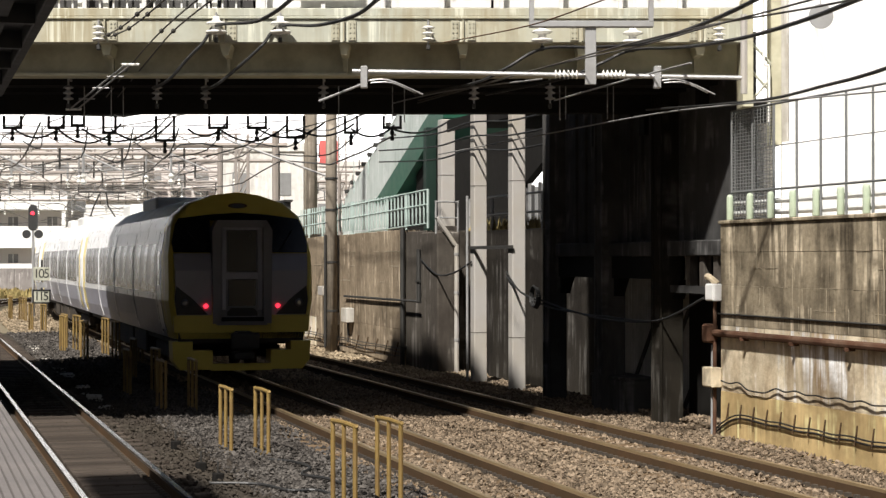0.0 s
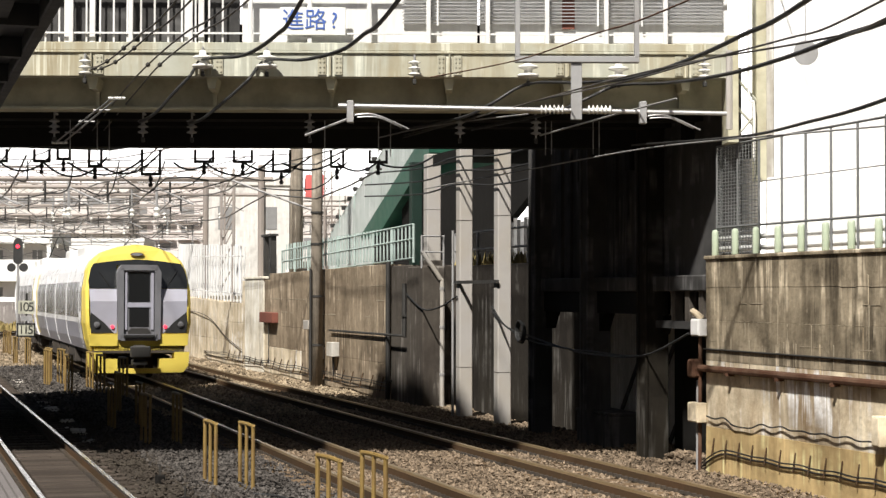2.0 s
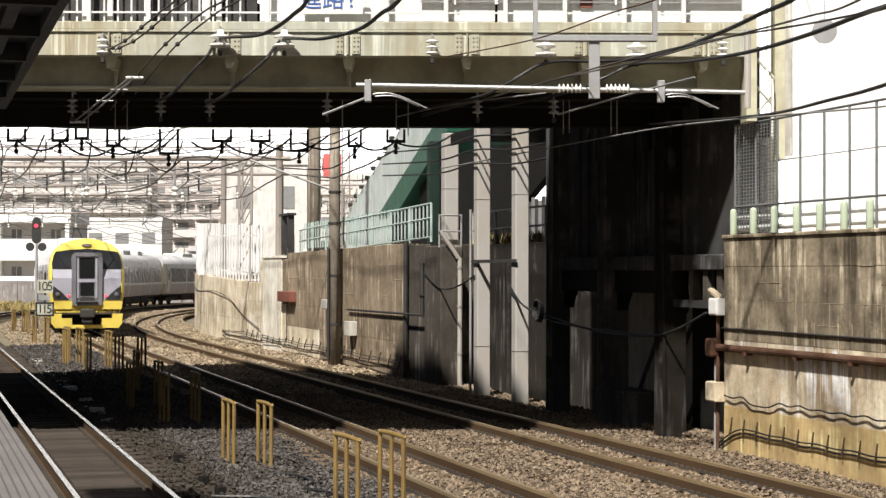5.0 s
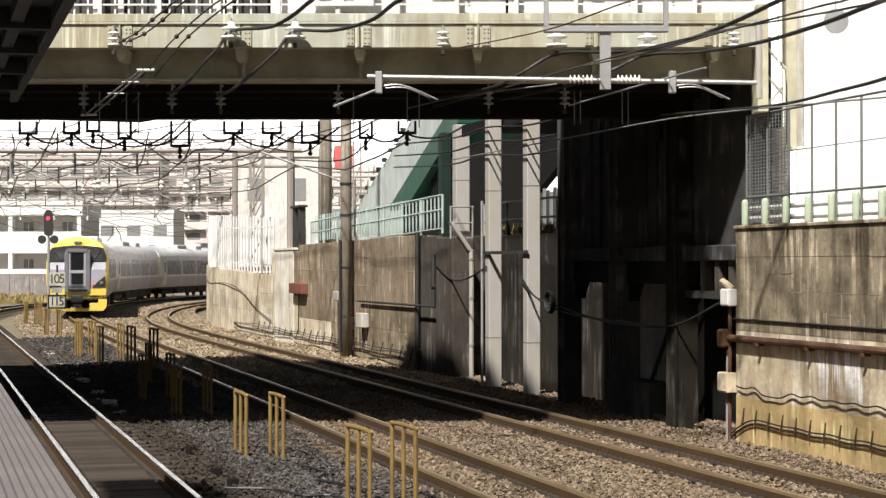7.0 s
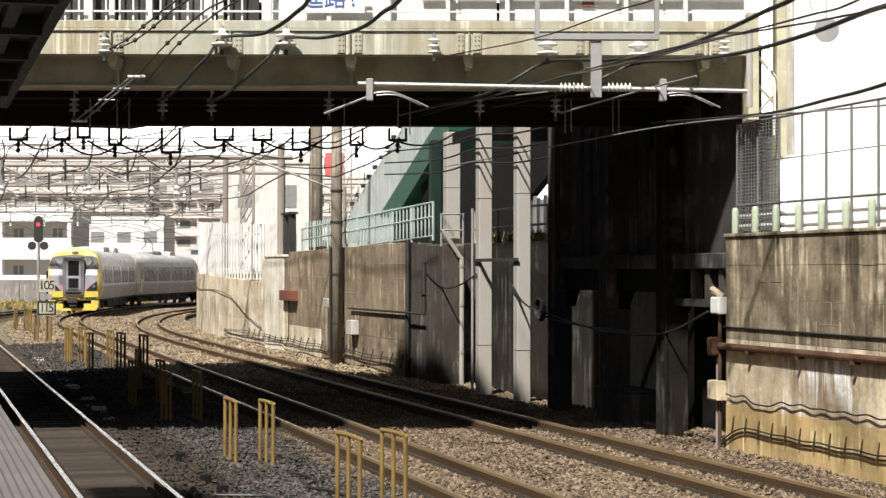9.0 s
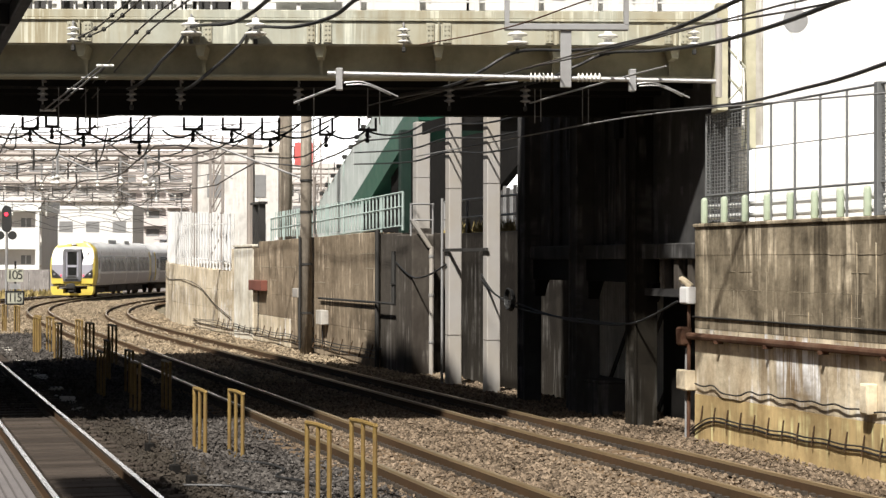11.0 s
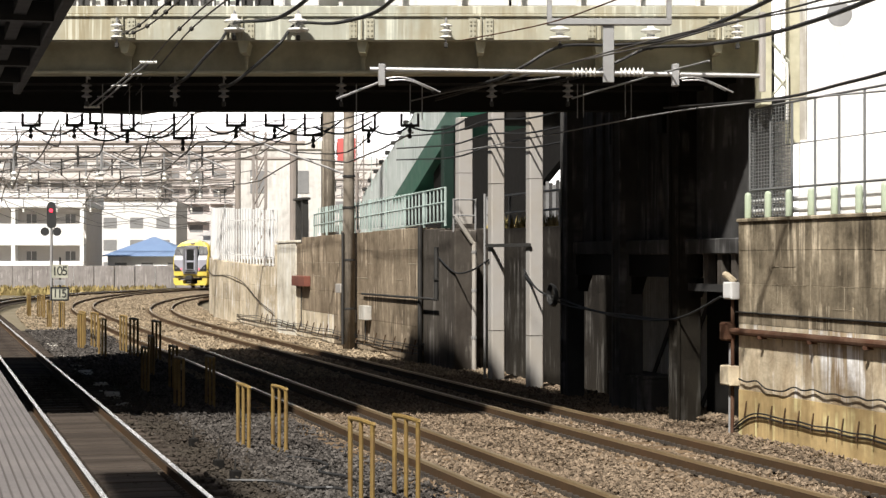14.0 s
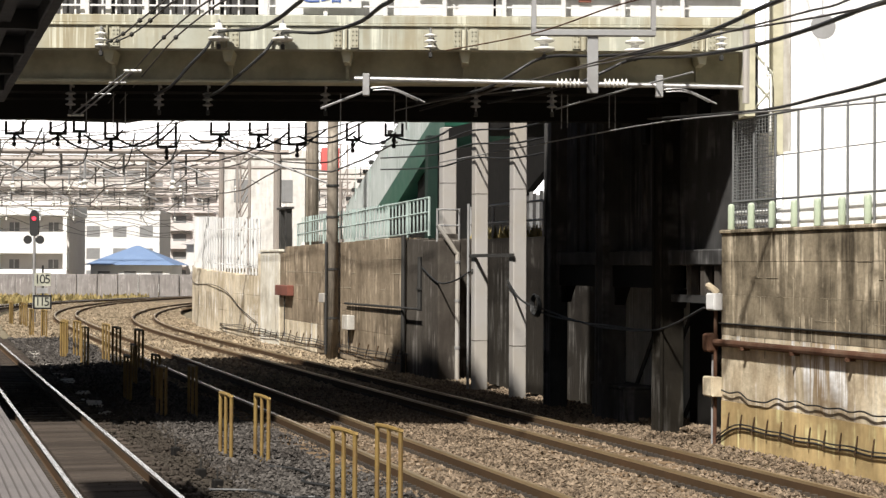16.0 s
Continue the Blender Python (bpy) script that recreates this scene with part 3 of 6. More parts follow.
for k in range(26):
    tube(fm, [(0.20 + 0.05 * k, -0.10 + 0.10 * k, 3.1), (0.20 + 0.05 * k, -0.10 + 0.10 * k, 4.75)], 0.009, 4)
for k in range(38):
    tube(fm, [(0.15, -0.10, 3.1 + 0.044 * k), (1.5, 2.2, 3.1 + 0.044 * k)], 0.008, 4)
part("mesh_panel", fm, FENCE_STEEL, fence)
fw = bmesh.new()
for k in range(15):
    tube(fw, [(0.14, -0.10 - 0.1 * k, 3.1), (0.14, -0.10 - 0.1 * k, 4.7)], 0.006, 4)
for k in range(32):
    tube(fw, [(0.14, -0.10, 3.12 + 0.05 * k), (0.14, -1.54, 3.12 + 0.05 * k)], 0.005, 4)
part("mesh_panel", fw, FENCE_STEEL, fence)
part("post", boxed(0.08, 0.2, -5.3, -5.2, 3.08, 4.75, 0.01), FENCE_STEEL, fence)
fg = bmesh.new()
for k in range(34):
    tube(fg, [(0.14, -5.3, 3.1 + 0.045 * k), (0.14, -8.0, 3.1 + 0.045 * k)], 0.005, 4)
part("mesh_panel", fg, FENCE_STEEL, fence)
part("post", tubed([(1.5, 2.2, 3.0), (1.5, 2.2, 4.8)], 0.02, 6), GREY_STEEL, fence)
duct = thing("vent_duct", "ribbed pale duct behind the fence", "duct", LINE)
dp = []
for k in range(24):
    dp += [(0.13, 2.95 + 0.07 * k), (0.15, 2.985 + 0.07 * k)]
part("duct", lathe(bmesh.new(), dp, 12, pose(1.0, 0.6, 0)), CONCRETE_PALE, duct)

# white building beside the bridge
wb = thing("white_building", "tall white rendered building beside the bridge", "building", pose(5.93, 31.0, 0, 0, 0, -28))
part("wall", boxed(0, 22, 0, 12, 2.6, 16, 0.02), WHITE_WALL, wb)
part("corner_strip", boxed(-0.05, 0.08, -0.05, 0.03, 2.7, 16, 0.005), CONCRETE_PALE, wb, "stained corner strip")
part("plinth", boxed(-0.03, 22, -0.06, -0.002, 2.6, 4.45, 0.01), WHITE_WALL, wb)
disc = thing("round_sign", "grey round sign plate seen from behind", "sign", NEAR)
part("plate", lathe(bmesh.new(), [(0.19, 0), (0.195, 0.008), (0.19, 0.016)], 28, pose(6.10, 28.9, 6.27, 90)), GREY_STEEL, disc)
part("rod", tubed([(6.1, 28.92, 6.3), (6.1, 28.95, 8.2), (6.6, 34.5, 8.2)], 0.012), GREY_STEEL, disc)

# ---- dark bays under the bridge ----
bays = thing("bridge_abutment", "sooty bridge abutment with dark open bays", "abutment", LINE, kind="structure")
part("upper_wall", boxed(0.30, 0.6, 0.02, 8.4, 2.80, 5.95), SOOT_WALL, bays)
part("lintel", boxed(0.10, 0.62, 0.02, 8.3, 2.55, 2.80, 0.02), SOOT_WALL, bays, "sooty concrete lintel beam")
part("apron", boxed(0.16, 0.58, 2.72, 8.3, 2.17, 2.548, 0.01), SHADE_BLACK, bays, "black panel under the lintel")
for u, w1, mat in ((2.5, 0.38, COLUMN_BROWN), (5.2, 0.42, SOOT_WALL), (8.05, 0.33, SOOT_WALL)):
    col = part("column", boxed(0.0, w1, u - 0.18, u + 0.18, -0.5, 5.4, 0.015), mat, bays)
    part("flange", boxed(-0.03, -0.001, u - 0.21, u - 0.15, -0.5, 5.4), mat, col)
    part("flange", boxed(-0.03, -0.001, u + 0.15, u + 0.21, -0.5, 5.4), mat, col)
    part("haunch", prism(bmesh.new(), [(u - 0.18, 2.165), (u - 0.18, 1.85), (u - 0.34, 2.06), (u - 0.44, 2.165)], 0.2, pose(0.4, 0, 0, 0, 0, 90)), SHADE_BLACK, col)
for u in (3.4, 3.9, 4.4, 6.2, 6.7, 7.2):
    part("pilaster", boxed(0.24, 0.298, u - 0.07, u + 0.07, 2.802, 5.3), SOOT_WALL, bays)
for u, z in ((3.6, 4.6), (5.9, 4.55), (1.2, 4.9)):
    part("conduit_box", boxed(0.16, 0.298, u - 0.12, u + 0.12, z, z + 0.4, 0.01), SHADE_BLACK, bays)
# black sheet stands in for the dark depth of the last opening
part("shade_sheet", boxed(0.9, 1.0, 0.0, 3.3, -0.5, 2.59), SHADE_BLACK, bays, "black sheet added for the shade in the last bay")
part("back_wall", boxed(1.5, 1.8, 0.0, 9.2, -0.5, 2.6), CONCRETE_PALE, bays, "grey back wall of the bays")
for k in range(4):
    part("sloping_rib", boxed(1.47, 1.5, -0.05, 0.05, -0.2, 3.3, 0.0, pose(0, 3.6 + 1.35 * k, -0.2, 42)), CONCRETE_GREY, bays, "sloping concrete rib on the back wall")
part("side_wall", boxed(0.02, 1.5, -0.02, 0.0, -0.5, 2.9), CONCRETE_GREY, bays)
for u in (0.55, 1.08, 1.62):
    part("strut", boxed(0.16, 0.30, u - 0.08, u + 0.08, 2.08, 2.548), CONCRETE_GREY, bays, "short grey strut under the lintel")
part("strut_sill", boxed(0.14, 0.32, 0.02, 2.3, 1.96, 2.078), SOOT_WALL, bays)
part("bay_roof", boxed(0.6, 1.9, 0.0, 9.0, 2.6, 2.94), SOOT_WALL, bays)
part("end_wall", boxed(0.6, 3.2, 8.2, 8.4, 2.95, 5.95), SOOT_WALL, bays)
crates = thing("equipment_box", "dark equipment box on the ground under the bridge", "equipment box", LINE)
part("body", boxed(0.1, 0.7, 4.3, 5.9, -0.4, 0.40, 0.02), SOOT_WALL, crates)
part("lid", boxed(0.08, 0.72, 4.28, 5.92, 0.405, 0.45, 0.01), SOOT_WALL, crates)
for k in range(2):
    cb = thing("hanging_cable", "black cable hanging across the bays", "cable", LINE)
    part("cable", tubed(smooth_path([(-0.02, 10.6, 2.25 - 0.1 * k), (-0.04, 9.6, 1.85), (-0.04, 8.0, 1.68 - 0.08 * k), (-0.04, 6.2, 1.52), (-0.04, 4.8, 1.50 - 0.05 * k), (-0.04, 2.4, 1.5), (-0.02, 0.6, 1.9)]), 0.018), CABLE, cb)
coil = thing("cable_coil", "coil of black cable hung on the abutment corner", "cable", LINE)
for k in range(4):
    part("loop", tubed([(-0.06 - 0.02 * k, 8.55 + 0.22 * math.cos(a), 1.75 + 0.01 * k + 0.2 * math.sin(a)) for a in [2 * math.pi * j / 16 for j in range(17)]], 0.02, 6), CABLE, coil)

for u, w, z0, size in ((10.41, 0.0, -0.3, 0.29), (13.14, 0.0, -0.3, 0.30), (19.03, 0.9, 3.2, 0.36)):
    h = size / 2
    pl = thing("bridge_pillar", "pale painted square steel bridge pillar", "pillar", LINE, "pillars under the bridge", "structure")
    part("shaft", boxed(w, w + size, u - h, u + h, z0, 6.0, 0.02), PILLAR_PAINT, pl)
    part("base_plate", boxed(w - 0.08, w + size + 0.08, u - h - 0.08, u + h + 0.08, z0, z0 + 0.14, 0.02), CONCRETE_GREY, pl)
    for z in (0.9, 4.1) if z0 < 0 else (4.6,):
        part("seam", boxed(w - 0.004, w + size + 0.004, u - h - 0.004, u + h + 0.004, z, z + 0.012), CONCRETE_GREY, pl)
tie = thing("tie_bar", "dark steel tie bar between the bridge pillars", "tie bar", LINE)
part("bar", boxed(-0.05, -0.001, 10.2, 13.3, 2.72, 2.79), DARK_STEEL, tie)
for z in (5.55, 5.25, 4.95):
    cb = thing("hanging_cable", "black cable strung past the bridge pillars", "cable", LINE)
    part("cable", tubed(smooth_path([(-0.05, 21.5, z + 0.1), (-0.05, 16, z - 0.12), (-0.05, 13.1, z - 0.06), (-0.05, 10.3, z - 0.22), (0.1, 8.3, z - 0.2)]), 0.02), CABLE, cb)
cb = thing("hanging_cable", "black cable sagging from the pillar to the pier", "cable", LINE)
part("cable", tubed(smooth_path([(-0.02, 17.4, 2.5), (-0.03, 15.9, 2.15), (-0.03, 14.5, 2.2), (-0.03, 13.1, 2.45)]), 0.02), CABLE, cb)
pipe = thing("drain_pipe", "white drain pipe bent down the pier", "drain pipe", LINE)
part("pipe", tubed(smooth_path([(-0.03, 15.93, 3.45), (0.02, 15.93, 3.40), (0.40, 15.93, 2.86), (0.45, 15.93, 2.72), (0.45, 15.93, 1.2), (0.45, 15.93, -0.14), (0.47, 15.9, -0.17), (0.75, 15.9, -0.17)], 4), 0.055, 8), PILLAR_PAINT, pipe)
for z in (0.6, 1.7, 2.6):
    part("collar", lathe(bmesh.new(), [(0.066, 0), (0.066, 0.06)], 10, pose(0.45, 15.93, z)), GALV, pipe)
riser = thing("conduit_riser", "thin pale conduit beside the pillar", "conduit", LINE)
part("conduit", tubed([(-0.02, 13.45, 3.9), (-0.02, 13.45, -0.2)], 0.03, 6), GREY_STEEL, riser)

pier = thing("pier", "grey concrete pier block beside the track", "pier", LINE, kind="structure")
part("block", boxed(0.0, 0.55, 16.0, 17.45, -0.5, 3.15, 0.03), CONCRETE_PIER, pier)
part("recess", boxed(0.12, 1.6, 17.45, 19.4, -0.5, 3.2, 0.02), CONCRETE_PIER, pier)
# sun falls on this back wall, so its shade is put into the colour
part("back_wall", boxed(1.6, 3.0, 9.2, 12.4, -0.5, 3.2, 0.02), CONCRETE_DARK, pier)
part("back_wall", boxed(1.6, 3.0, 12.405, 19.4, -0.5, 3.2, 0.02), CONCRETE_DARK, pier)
tuft = bmesh.new()
tr_ = random.Random(8)
for k in range(700):
    w, u, n = tr_.uniform(1.62, 2.4), tr_.uniform(9.4, 19.0), tr_.uniform(0.12, 0.36)
    q = tr_.uniform(0, 3.1)
    tuft.faces.new([tuft.verts.new((w + 0.04 * math.cos(q), u + 0.04 * math.sin(q), 3.2)), tuft.verts.new((w - 0.04 * math.cos(q), u - 0.04 * math.sin(q), 3.2)), tuft.verts.new((w + tr_.uniform(-0.12, 0.12), u + tr_.uniform(-0.12, 0.12), 3.2 + n))])
gr = tagged(part("dry_grass", tuft, GRASS_DRY), "dry brown grass on the ledge behind the pillars", "grass", kind="stuff")
gr.matrix_world = LINE
for w, u, z0, z1 in ((-0.02, 17.6, 1.45, 2.75), (0.02, 19.35, -0.2, 3.3)):
    dr = thing("down_pipe", "dark vertical down pipe on the wall", "pipe", LINE)
    part("pipe", tubed([(w, u, z1), (w, u, z0)], 0.06, 8), DARK_STEEL, dr)
    part("bracket", boxed(w - 0.07, 0.14, u - 0.08, u + 0.08, z0 + 0.5, z0 + 0.55), DARK_STEEL, dr)

# ---- far retaining wall, running on and bending away ----
far = thing("wall_far", "sunlit stained concrete retaining wall along the curve", "retaining wall", LINE, kind="structure")


def drift(u):
    return 0.005 * max(u - 50, 0) ** 2


def far_top(u):
    return 3.24 - 0.006 * (u - 19.4) if u < 33 else 2.96 if u < 40 else 2.15 + 0.016 * (u - 40)


for i in range(18):
    u0 = 19.42 + 2.6 * i
    u1 = u0 + 2.59
    m = pose(drift(u0), u0, 0, 0, 0, -math.degrees(math.atan((drift(u1) - drift(u0)) / 2.6))) @ pose(0, -u0, 0)
    # later lifts take the paler copy to look more brightly lit
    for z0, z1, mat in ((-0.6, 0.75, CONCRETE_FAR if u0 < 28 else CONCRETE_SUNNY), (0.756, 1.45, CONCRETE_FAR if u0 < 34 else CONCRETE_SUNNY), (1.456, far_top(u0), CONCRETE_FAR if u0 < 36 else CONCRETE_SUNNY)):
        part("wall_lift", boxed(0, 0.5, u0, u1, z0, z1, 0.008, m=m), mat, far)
pour = random.Random(12)
for z in (1.9, 2.32, 2.7):
    u = 19.6
    while u < 35:
        n = pour.uniform(0.4, 1.6)
        if pour.random() < 0.5:
            part("lime_line", boxed(-0.006, 0.05, u, u + n, z, z + pour.uniform(0.01, 0.03), 0.002), LIME, far, "pale lime along a pour joint")
        u += n + pour.uniform(0.1, 0.8)
part("wall_end", boxed(1.5, 30, 66.2, 66.7, -0.6, 2.55, 0.01), CONCRETE_SUNNY, far)
fterr = tagged(part("far_terrace", boxed(1.6, 60, 19.45, 66, 1.6, 2.2), CONCRETE_PALE), "raised ground behind the far wall", "ground", kind="structure")
fterr.matrix_world = LINE
ledge = tagged(part("wall_ledge", boxed(0.51, 1.59, 19.45, 40, 1.6, 2.2), CONCRETE_PALE), "narrow ledge behind the far wall", "ground", kind="structure")
ledge.matrix_world = LINE
hp = thing("wall_pipe", "dark pipe along the far wall", "pipe", LINE)
part("pipe", tubed([(-0.07, 25.6, 1.47), (-0.07, 17.5, 1.49)], 0.03, 8), DARK_STEEL, hp)
cr = thing("cable_run", "dark cables on hooks low on the far wall", "cable", LINE)
for dz in (0, -0.07, -0.2):
    part("cable", tubed(smooth_path([(-0.1, 19 + 2.2 * k, 0.28 + dz + 0.03 * math.sin(3 * k + dz * 20)) for k in range(13)] + [(0.0, 49, 0.2 + dz), (0.6, 53, 0.1 + dz)], 3), 0.013, 5), CABLE, cr)
for k in range(22):
    part("hook", tubed([(-0.02, 19.6 + 1.1 * k, 0.42), (-0.12, 19.6 + 1.1 * k, 0.05)], 0.016, 4), RAIL_RUST, cr)
sg = thing("sagging_cable", "dark cable sagging across the far wall", "cable", LINE)
part("cable", tubed(smooth_path([(0.9, 64, 1.95), (0.3, 58, 1.7), (-0.05, 51, 1.75), (-0.06, 47, 1.5), (-0.06, 43.5, 0.9), (-0.06, 40, 0.5)], 5), 0.014, 5), CABLE, sg)
for (u, z, w, h, mat, lab) in ((34.6, 1.72, 2.2, 0.34, RUST_BOX, "red-brown plate on the far wall"), (28.2, 1.58, 0.7, 0.27, PILLAR_PAINT, "white box on the far wall"), (25.0, 0.95, 0.7, 0.40, CONCRETE_PALE, "pale grey box on the far wall"), (27.0, 0.8, 0.9, 0.36, PILLAR_PAINT, "pale box beside the pole")):
    b = thing("junction_box", lab, "junction box", LINE)
    part("body", boxed(-0.22, 0.0, u - w / 2, u + w / 2, z - h / 2, z + h / 2, 0.015), mat, b)
    part("cable_tail", tubed([(-0.1, u, z - h / 2), (-0.1, u, 0.2)], 0.02, 5), CABLE, b)
blk = thing("pale_block", "white stained concrete pier with dark twin posts", "block", LINE)
part("block", boxed(-0.05, 0.9, 35.9, 39.4, -0.3, 3.0, 0.02), WHITE_STAINED, blk, "white stained concrete pier in the wall")
part("cap_stone", boxed(-0.08, 0.92, 35.8, 39.5, 3.0, 3.08, 0.01), WHITE_STAINED, blk)
for u in (35.4, 36.4):
    part("post", boxed(0.1, 0.3, u, u + 0.32, 2.95, 4.42, 0.01), DARK_STEEL, blk)
part("cap", boxed(0.05, 0.35, 35.3, 36.9, 4.42, 4.5, 0.01), DARK_STEEL, blk)


def railing(label, u0, u1, z0f, h, step, mat, r, w=0.1, bars=True):
    rl = thing("railing", label, "railing", LINE)
    n = max(int((u1 - u0) / 1.9), 1)
    for k in range(n + 1):
        u = u0 + (u1 - u0) * k / n
        part("post", tubed([(w, u, z0f(u)), (w, u, z0f(u) + h)], r * 1.5, 6), mat, rl)
    for zz in (0.12, 0.62, 1.0) if bars else (1.0, 0.5):
        part("rail", tubed([(w, u0, z0f(u0) + zz * h), (w, u1, z0f(u1) + zz * h)], r * 1.2, 6), mat, rl)
    if bars:
        k = 0
        while u0 + k * step < u1:
            u = u0 + k * step
            part("bar", tubed([(w, u, z0f(u) + 0.12 * h), (w, u, z0f(u) + h)], r, 5), mat, rl)
            k += 1
    return rl


railing("pale mint green steel railing on the far wall", 17.2, 33.4, far_top, 0.92, 0.36, MINT_PALE, 0.022)
pr = thing("railing", "grey pipe railing across the top of the pier", "railing", LINE)
part("rail", tubed(smooth_path([(-0.0, 16.1, 3.1), (-0.0, 16.1, 3.8), (0.03, 16.1, 3.85), (0.5, 16.1, 3.85), (0.53, 16.1, 3.8), (0.53, 16.1, 3.1)], 4), 0.025, 6), GREY_STEEL, pr)
part("rail", tubed([(0.0, 16.1, 3.48), (0.53, 16.1, 3.48)], 0.022, 6), GREY_STEEL, pr)
railing("grey pipe railing behind the pillars", 9.5, 19.0, lambda u: 3.15, 0.85, 0.3, GREY_STEEL, 0.025, 1.68, False)
wf = thing("white_fence", "tall white slatted fence on the curved wall", "fence", LINE)
for k in range(36):
    u = 40.4 + 0.72 * k
    off = 0.1 + drift(u)
    part("slat", tubed([(off, u, far_top(u)), (off, u, 4.2 + 0.03 * (u - 40.4))], 0.036, 6), WHITE_PAINT, wf)
for zz in (0.3, 1.7):
    part("rail", tubed([(0.16 + drift(u), u, far_top(u) + zz) for u in (40.4, 44, 48, 51, 54, 57, 60, 63, 66)], 0.03, 5), WHITE_PAINT, wf)
part("panel", boxed(1.4, 4.5, 66.0, 66.05, 2.4, 4.95), WHITE_PAINT, wf)

# ---- poles, signal and signs ----
def utility_pole(label, w, u, z0, z1, r):
    pl = thing("utility_pole", label, "utility pole", LINE)
    part("shaft", lathe(bmesh.new(), [(r * 1.2, z0), (r * 1.1, z0 + (z1 - z0) * 0.5), (r, z1)], 12, pose(w, u, 0)), POLE, pl, smooth=True)
    return pl


p = utility_pole("grey concrete utility pole beside the far wall", -0.25, 26.5, -0.4, 10, 0.15)
for z in (1.0, 2.4, 3.9, 4.8):
    part("band", lathe(bmesh.new(), [(0.19, z), (0.19, z + 0.06)], 12, pose(-0.25, 26.5, 0)), DARK_STEEL, p)
part("arm", tubed([(-0.25, 26.5, 4.85), (-3.2, 27.5, 6.0)], 0.035, 6), GREY_STEEL, p)
part("conduit", tubed([(-0.45, 26.4, 3.2), (-0.45, 26.4, 0.0)], 0.04, 6), DARK_STEEL, p)
utility_pole("pale concrete utility pole above the far wall", 0.6, 33.4, 2.6, 10, 0.16)
utility_pole("pale slim pole above the curved wall", 1.6, 39.0, 2.6, 9.0, 0.11)

sp = thing("railway_signal", "colour light railway signal showing red on a post", "railway signal", pose(-18.2, 86.0, -0.3))
part("post", tubed([(0, 0, 0), (0, 0, 3.6)], 0.07, 8), GREY_STEEL, sp)
head = bmesh.new()
prism(head, [(-0.2, 4.25), (-0.2, 5.15), (-0.13, 5.3), (0, 5.36), (0.13, 5.3), (0.2, 5.15), (0.2, 4.25), (0.1, 4.15), (-0.1, 4.15)], 0.2, pose(0, -0.1, 0))
part("head", head, SIGN_BLACK, sp, "black signal head")
part("red_light", lathe(bmesh.new(), [(0.085, 0), (0.085, 0.03)], 16, pose(0.0, -0.105, 4.95, 90)), RED_LAMP, sp, "glowing red lamp")
for x in (-0.28, 0.28):
    part("marker_disc", lathe(bmesh.new(), [(0.2, 0), (0.2, 0.06)], 16, pose(x, -0.08, 3.98, 90)), SIGN_BLACK, sp)
part("post_top", tubed([(0, 0, 3.6), (0, 0, 4.2)], 0.06, 8), GREY_STEEL, sp)
part("ladder", tubed([(0.0, 0.25, 0), (0.0, 0.1, 4.0)], 0.03, 5), GREY_STEEL, sp)

ss = thing("speed_board", "two stacked speed boards lettered 105 and 115 on a post", "sign", pose(-14.6, 70.5, -0.3))
part("post", tubed([(0, 0.03, 0), (0, 0.03, 2.8)], 0.04, 6), DARK_STEEL, ss)
part("board", boxed(-0.31, 0.31, -0.02, 0.0, 2.02, 2.52, 0.004), SIGN_FACE, ss)
for k, ch in enumerate("105"):
    lettering(ch, 0.48, pose(-0.19 + 0.19 * k, -0.03, 2.27, 90), SIGN_BLACK, ss, "digit")
part("board", boxed(-0.33, 0.33, -0.02, 0.0, 1.17, 1.66, 0.004), SIGN_FACE, ss)
fr = bmesh.new()
for x0, x1, z0, z1 in ((-0.35, 0.35, 1.62, 1.68), (-0.35, 0.35, 1.15, 1.21), (-0.35, -0.29, 1.15, 1.68), (0.29, 0.35, 1.15, 1.68)):
    box(fr, x0, x1, -0.035, -0.021, z0, z1)
part("frame", fr, SIGN_BLACK, ss)
for k, ch in enumerate("115"):
    lettering(ch, 0.46, pose(-0.17 + 0.17 * k, -0.03, 1.415, 90), SIGN_BLACK, ss, "digit")
part("wire_guard", boxed(-0.2, 0.2, -0.01, 0.0, 1.75, 1.95), GREY_STEEL, ss)

# ---- yellow hoop handrails between the tracks ----
def handrail(m):
    hr = thing("hoop_handrail", "worn yellow pipe hoop handrail between the tracks", "handrail", m, "hoop handrails along the track")
    part("hoop", tubed(smooth_path([(0, -0.4, 0), (0, -0.4, 0.82), (0, -0.36, 0.9), (0, 0.36, 0.9), (0, 0.4, 0.82), (0, 0.4, 0)], 4), 0.027, 8), YELLOW_RAIL, hr)
    part("leg", tubed([(0, 0, 0), (0, 0, 0.9)], 0.025, 8), YELLOW_RAIL, hr)
    return hr


first = handrail(pose(-0.92, 20.25, -0.18, 0, 0, 20))
copy_thing(first, pose(-0.44, 20.62, -0.18, 0, 0, 20))
k = 0
for a, b in ((-2.84, 26.15), (-2.30, 25.75), (-4.75, 33.2), (-4.25, 33.6), (-6.0, 37.2), (-5.5, 37.6), (-6.7, 42.4)):
    copy_thing(first, pose(a, b, -0.2, 0, 0, 17 + (k % 3)))
    k += 1
# those along the curve are a little taller and stand more across the line of the track
for a, b in ((-7.5, 48.3), (-8.4, 50.2), (-9.1, 52.6), (-9.25, 50.2), (-10.4, 55.2), (-10.75, 54.9), (-11.0, 56.4), (-14.2, 68.9), (-15.0, 70.5), (-17.6, 81.4), (-18.1, 83.0), (-19.1, 85.4), (-18.7, 83.6)):
    copy_thing(first, pose(a, b, -0.2, 0, 0, 20 + (k % 3)) @ Matrix.Scale(1.15, 4))
    k += 1

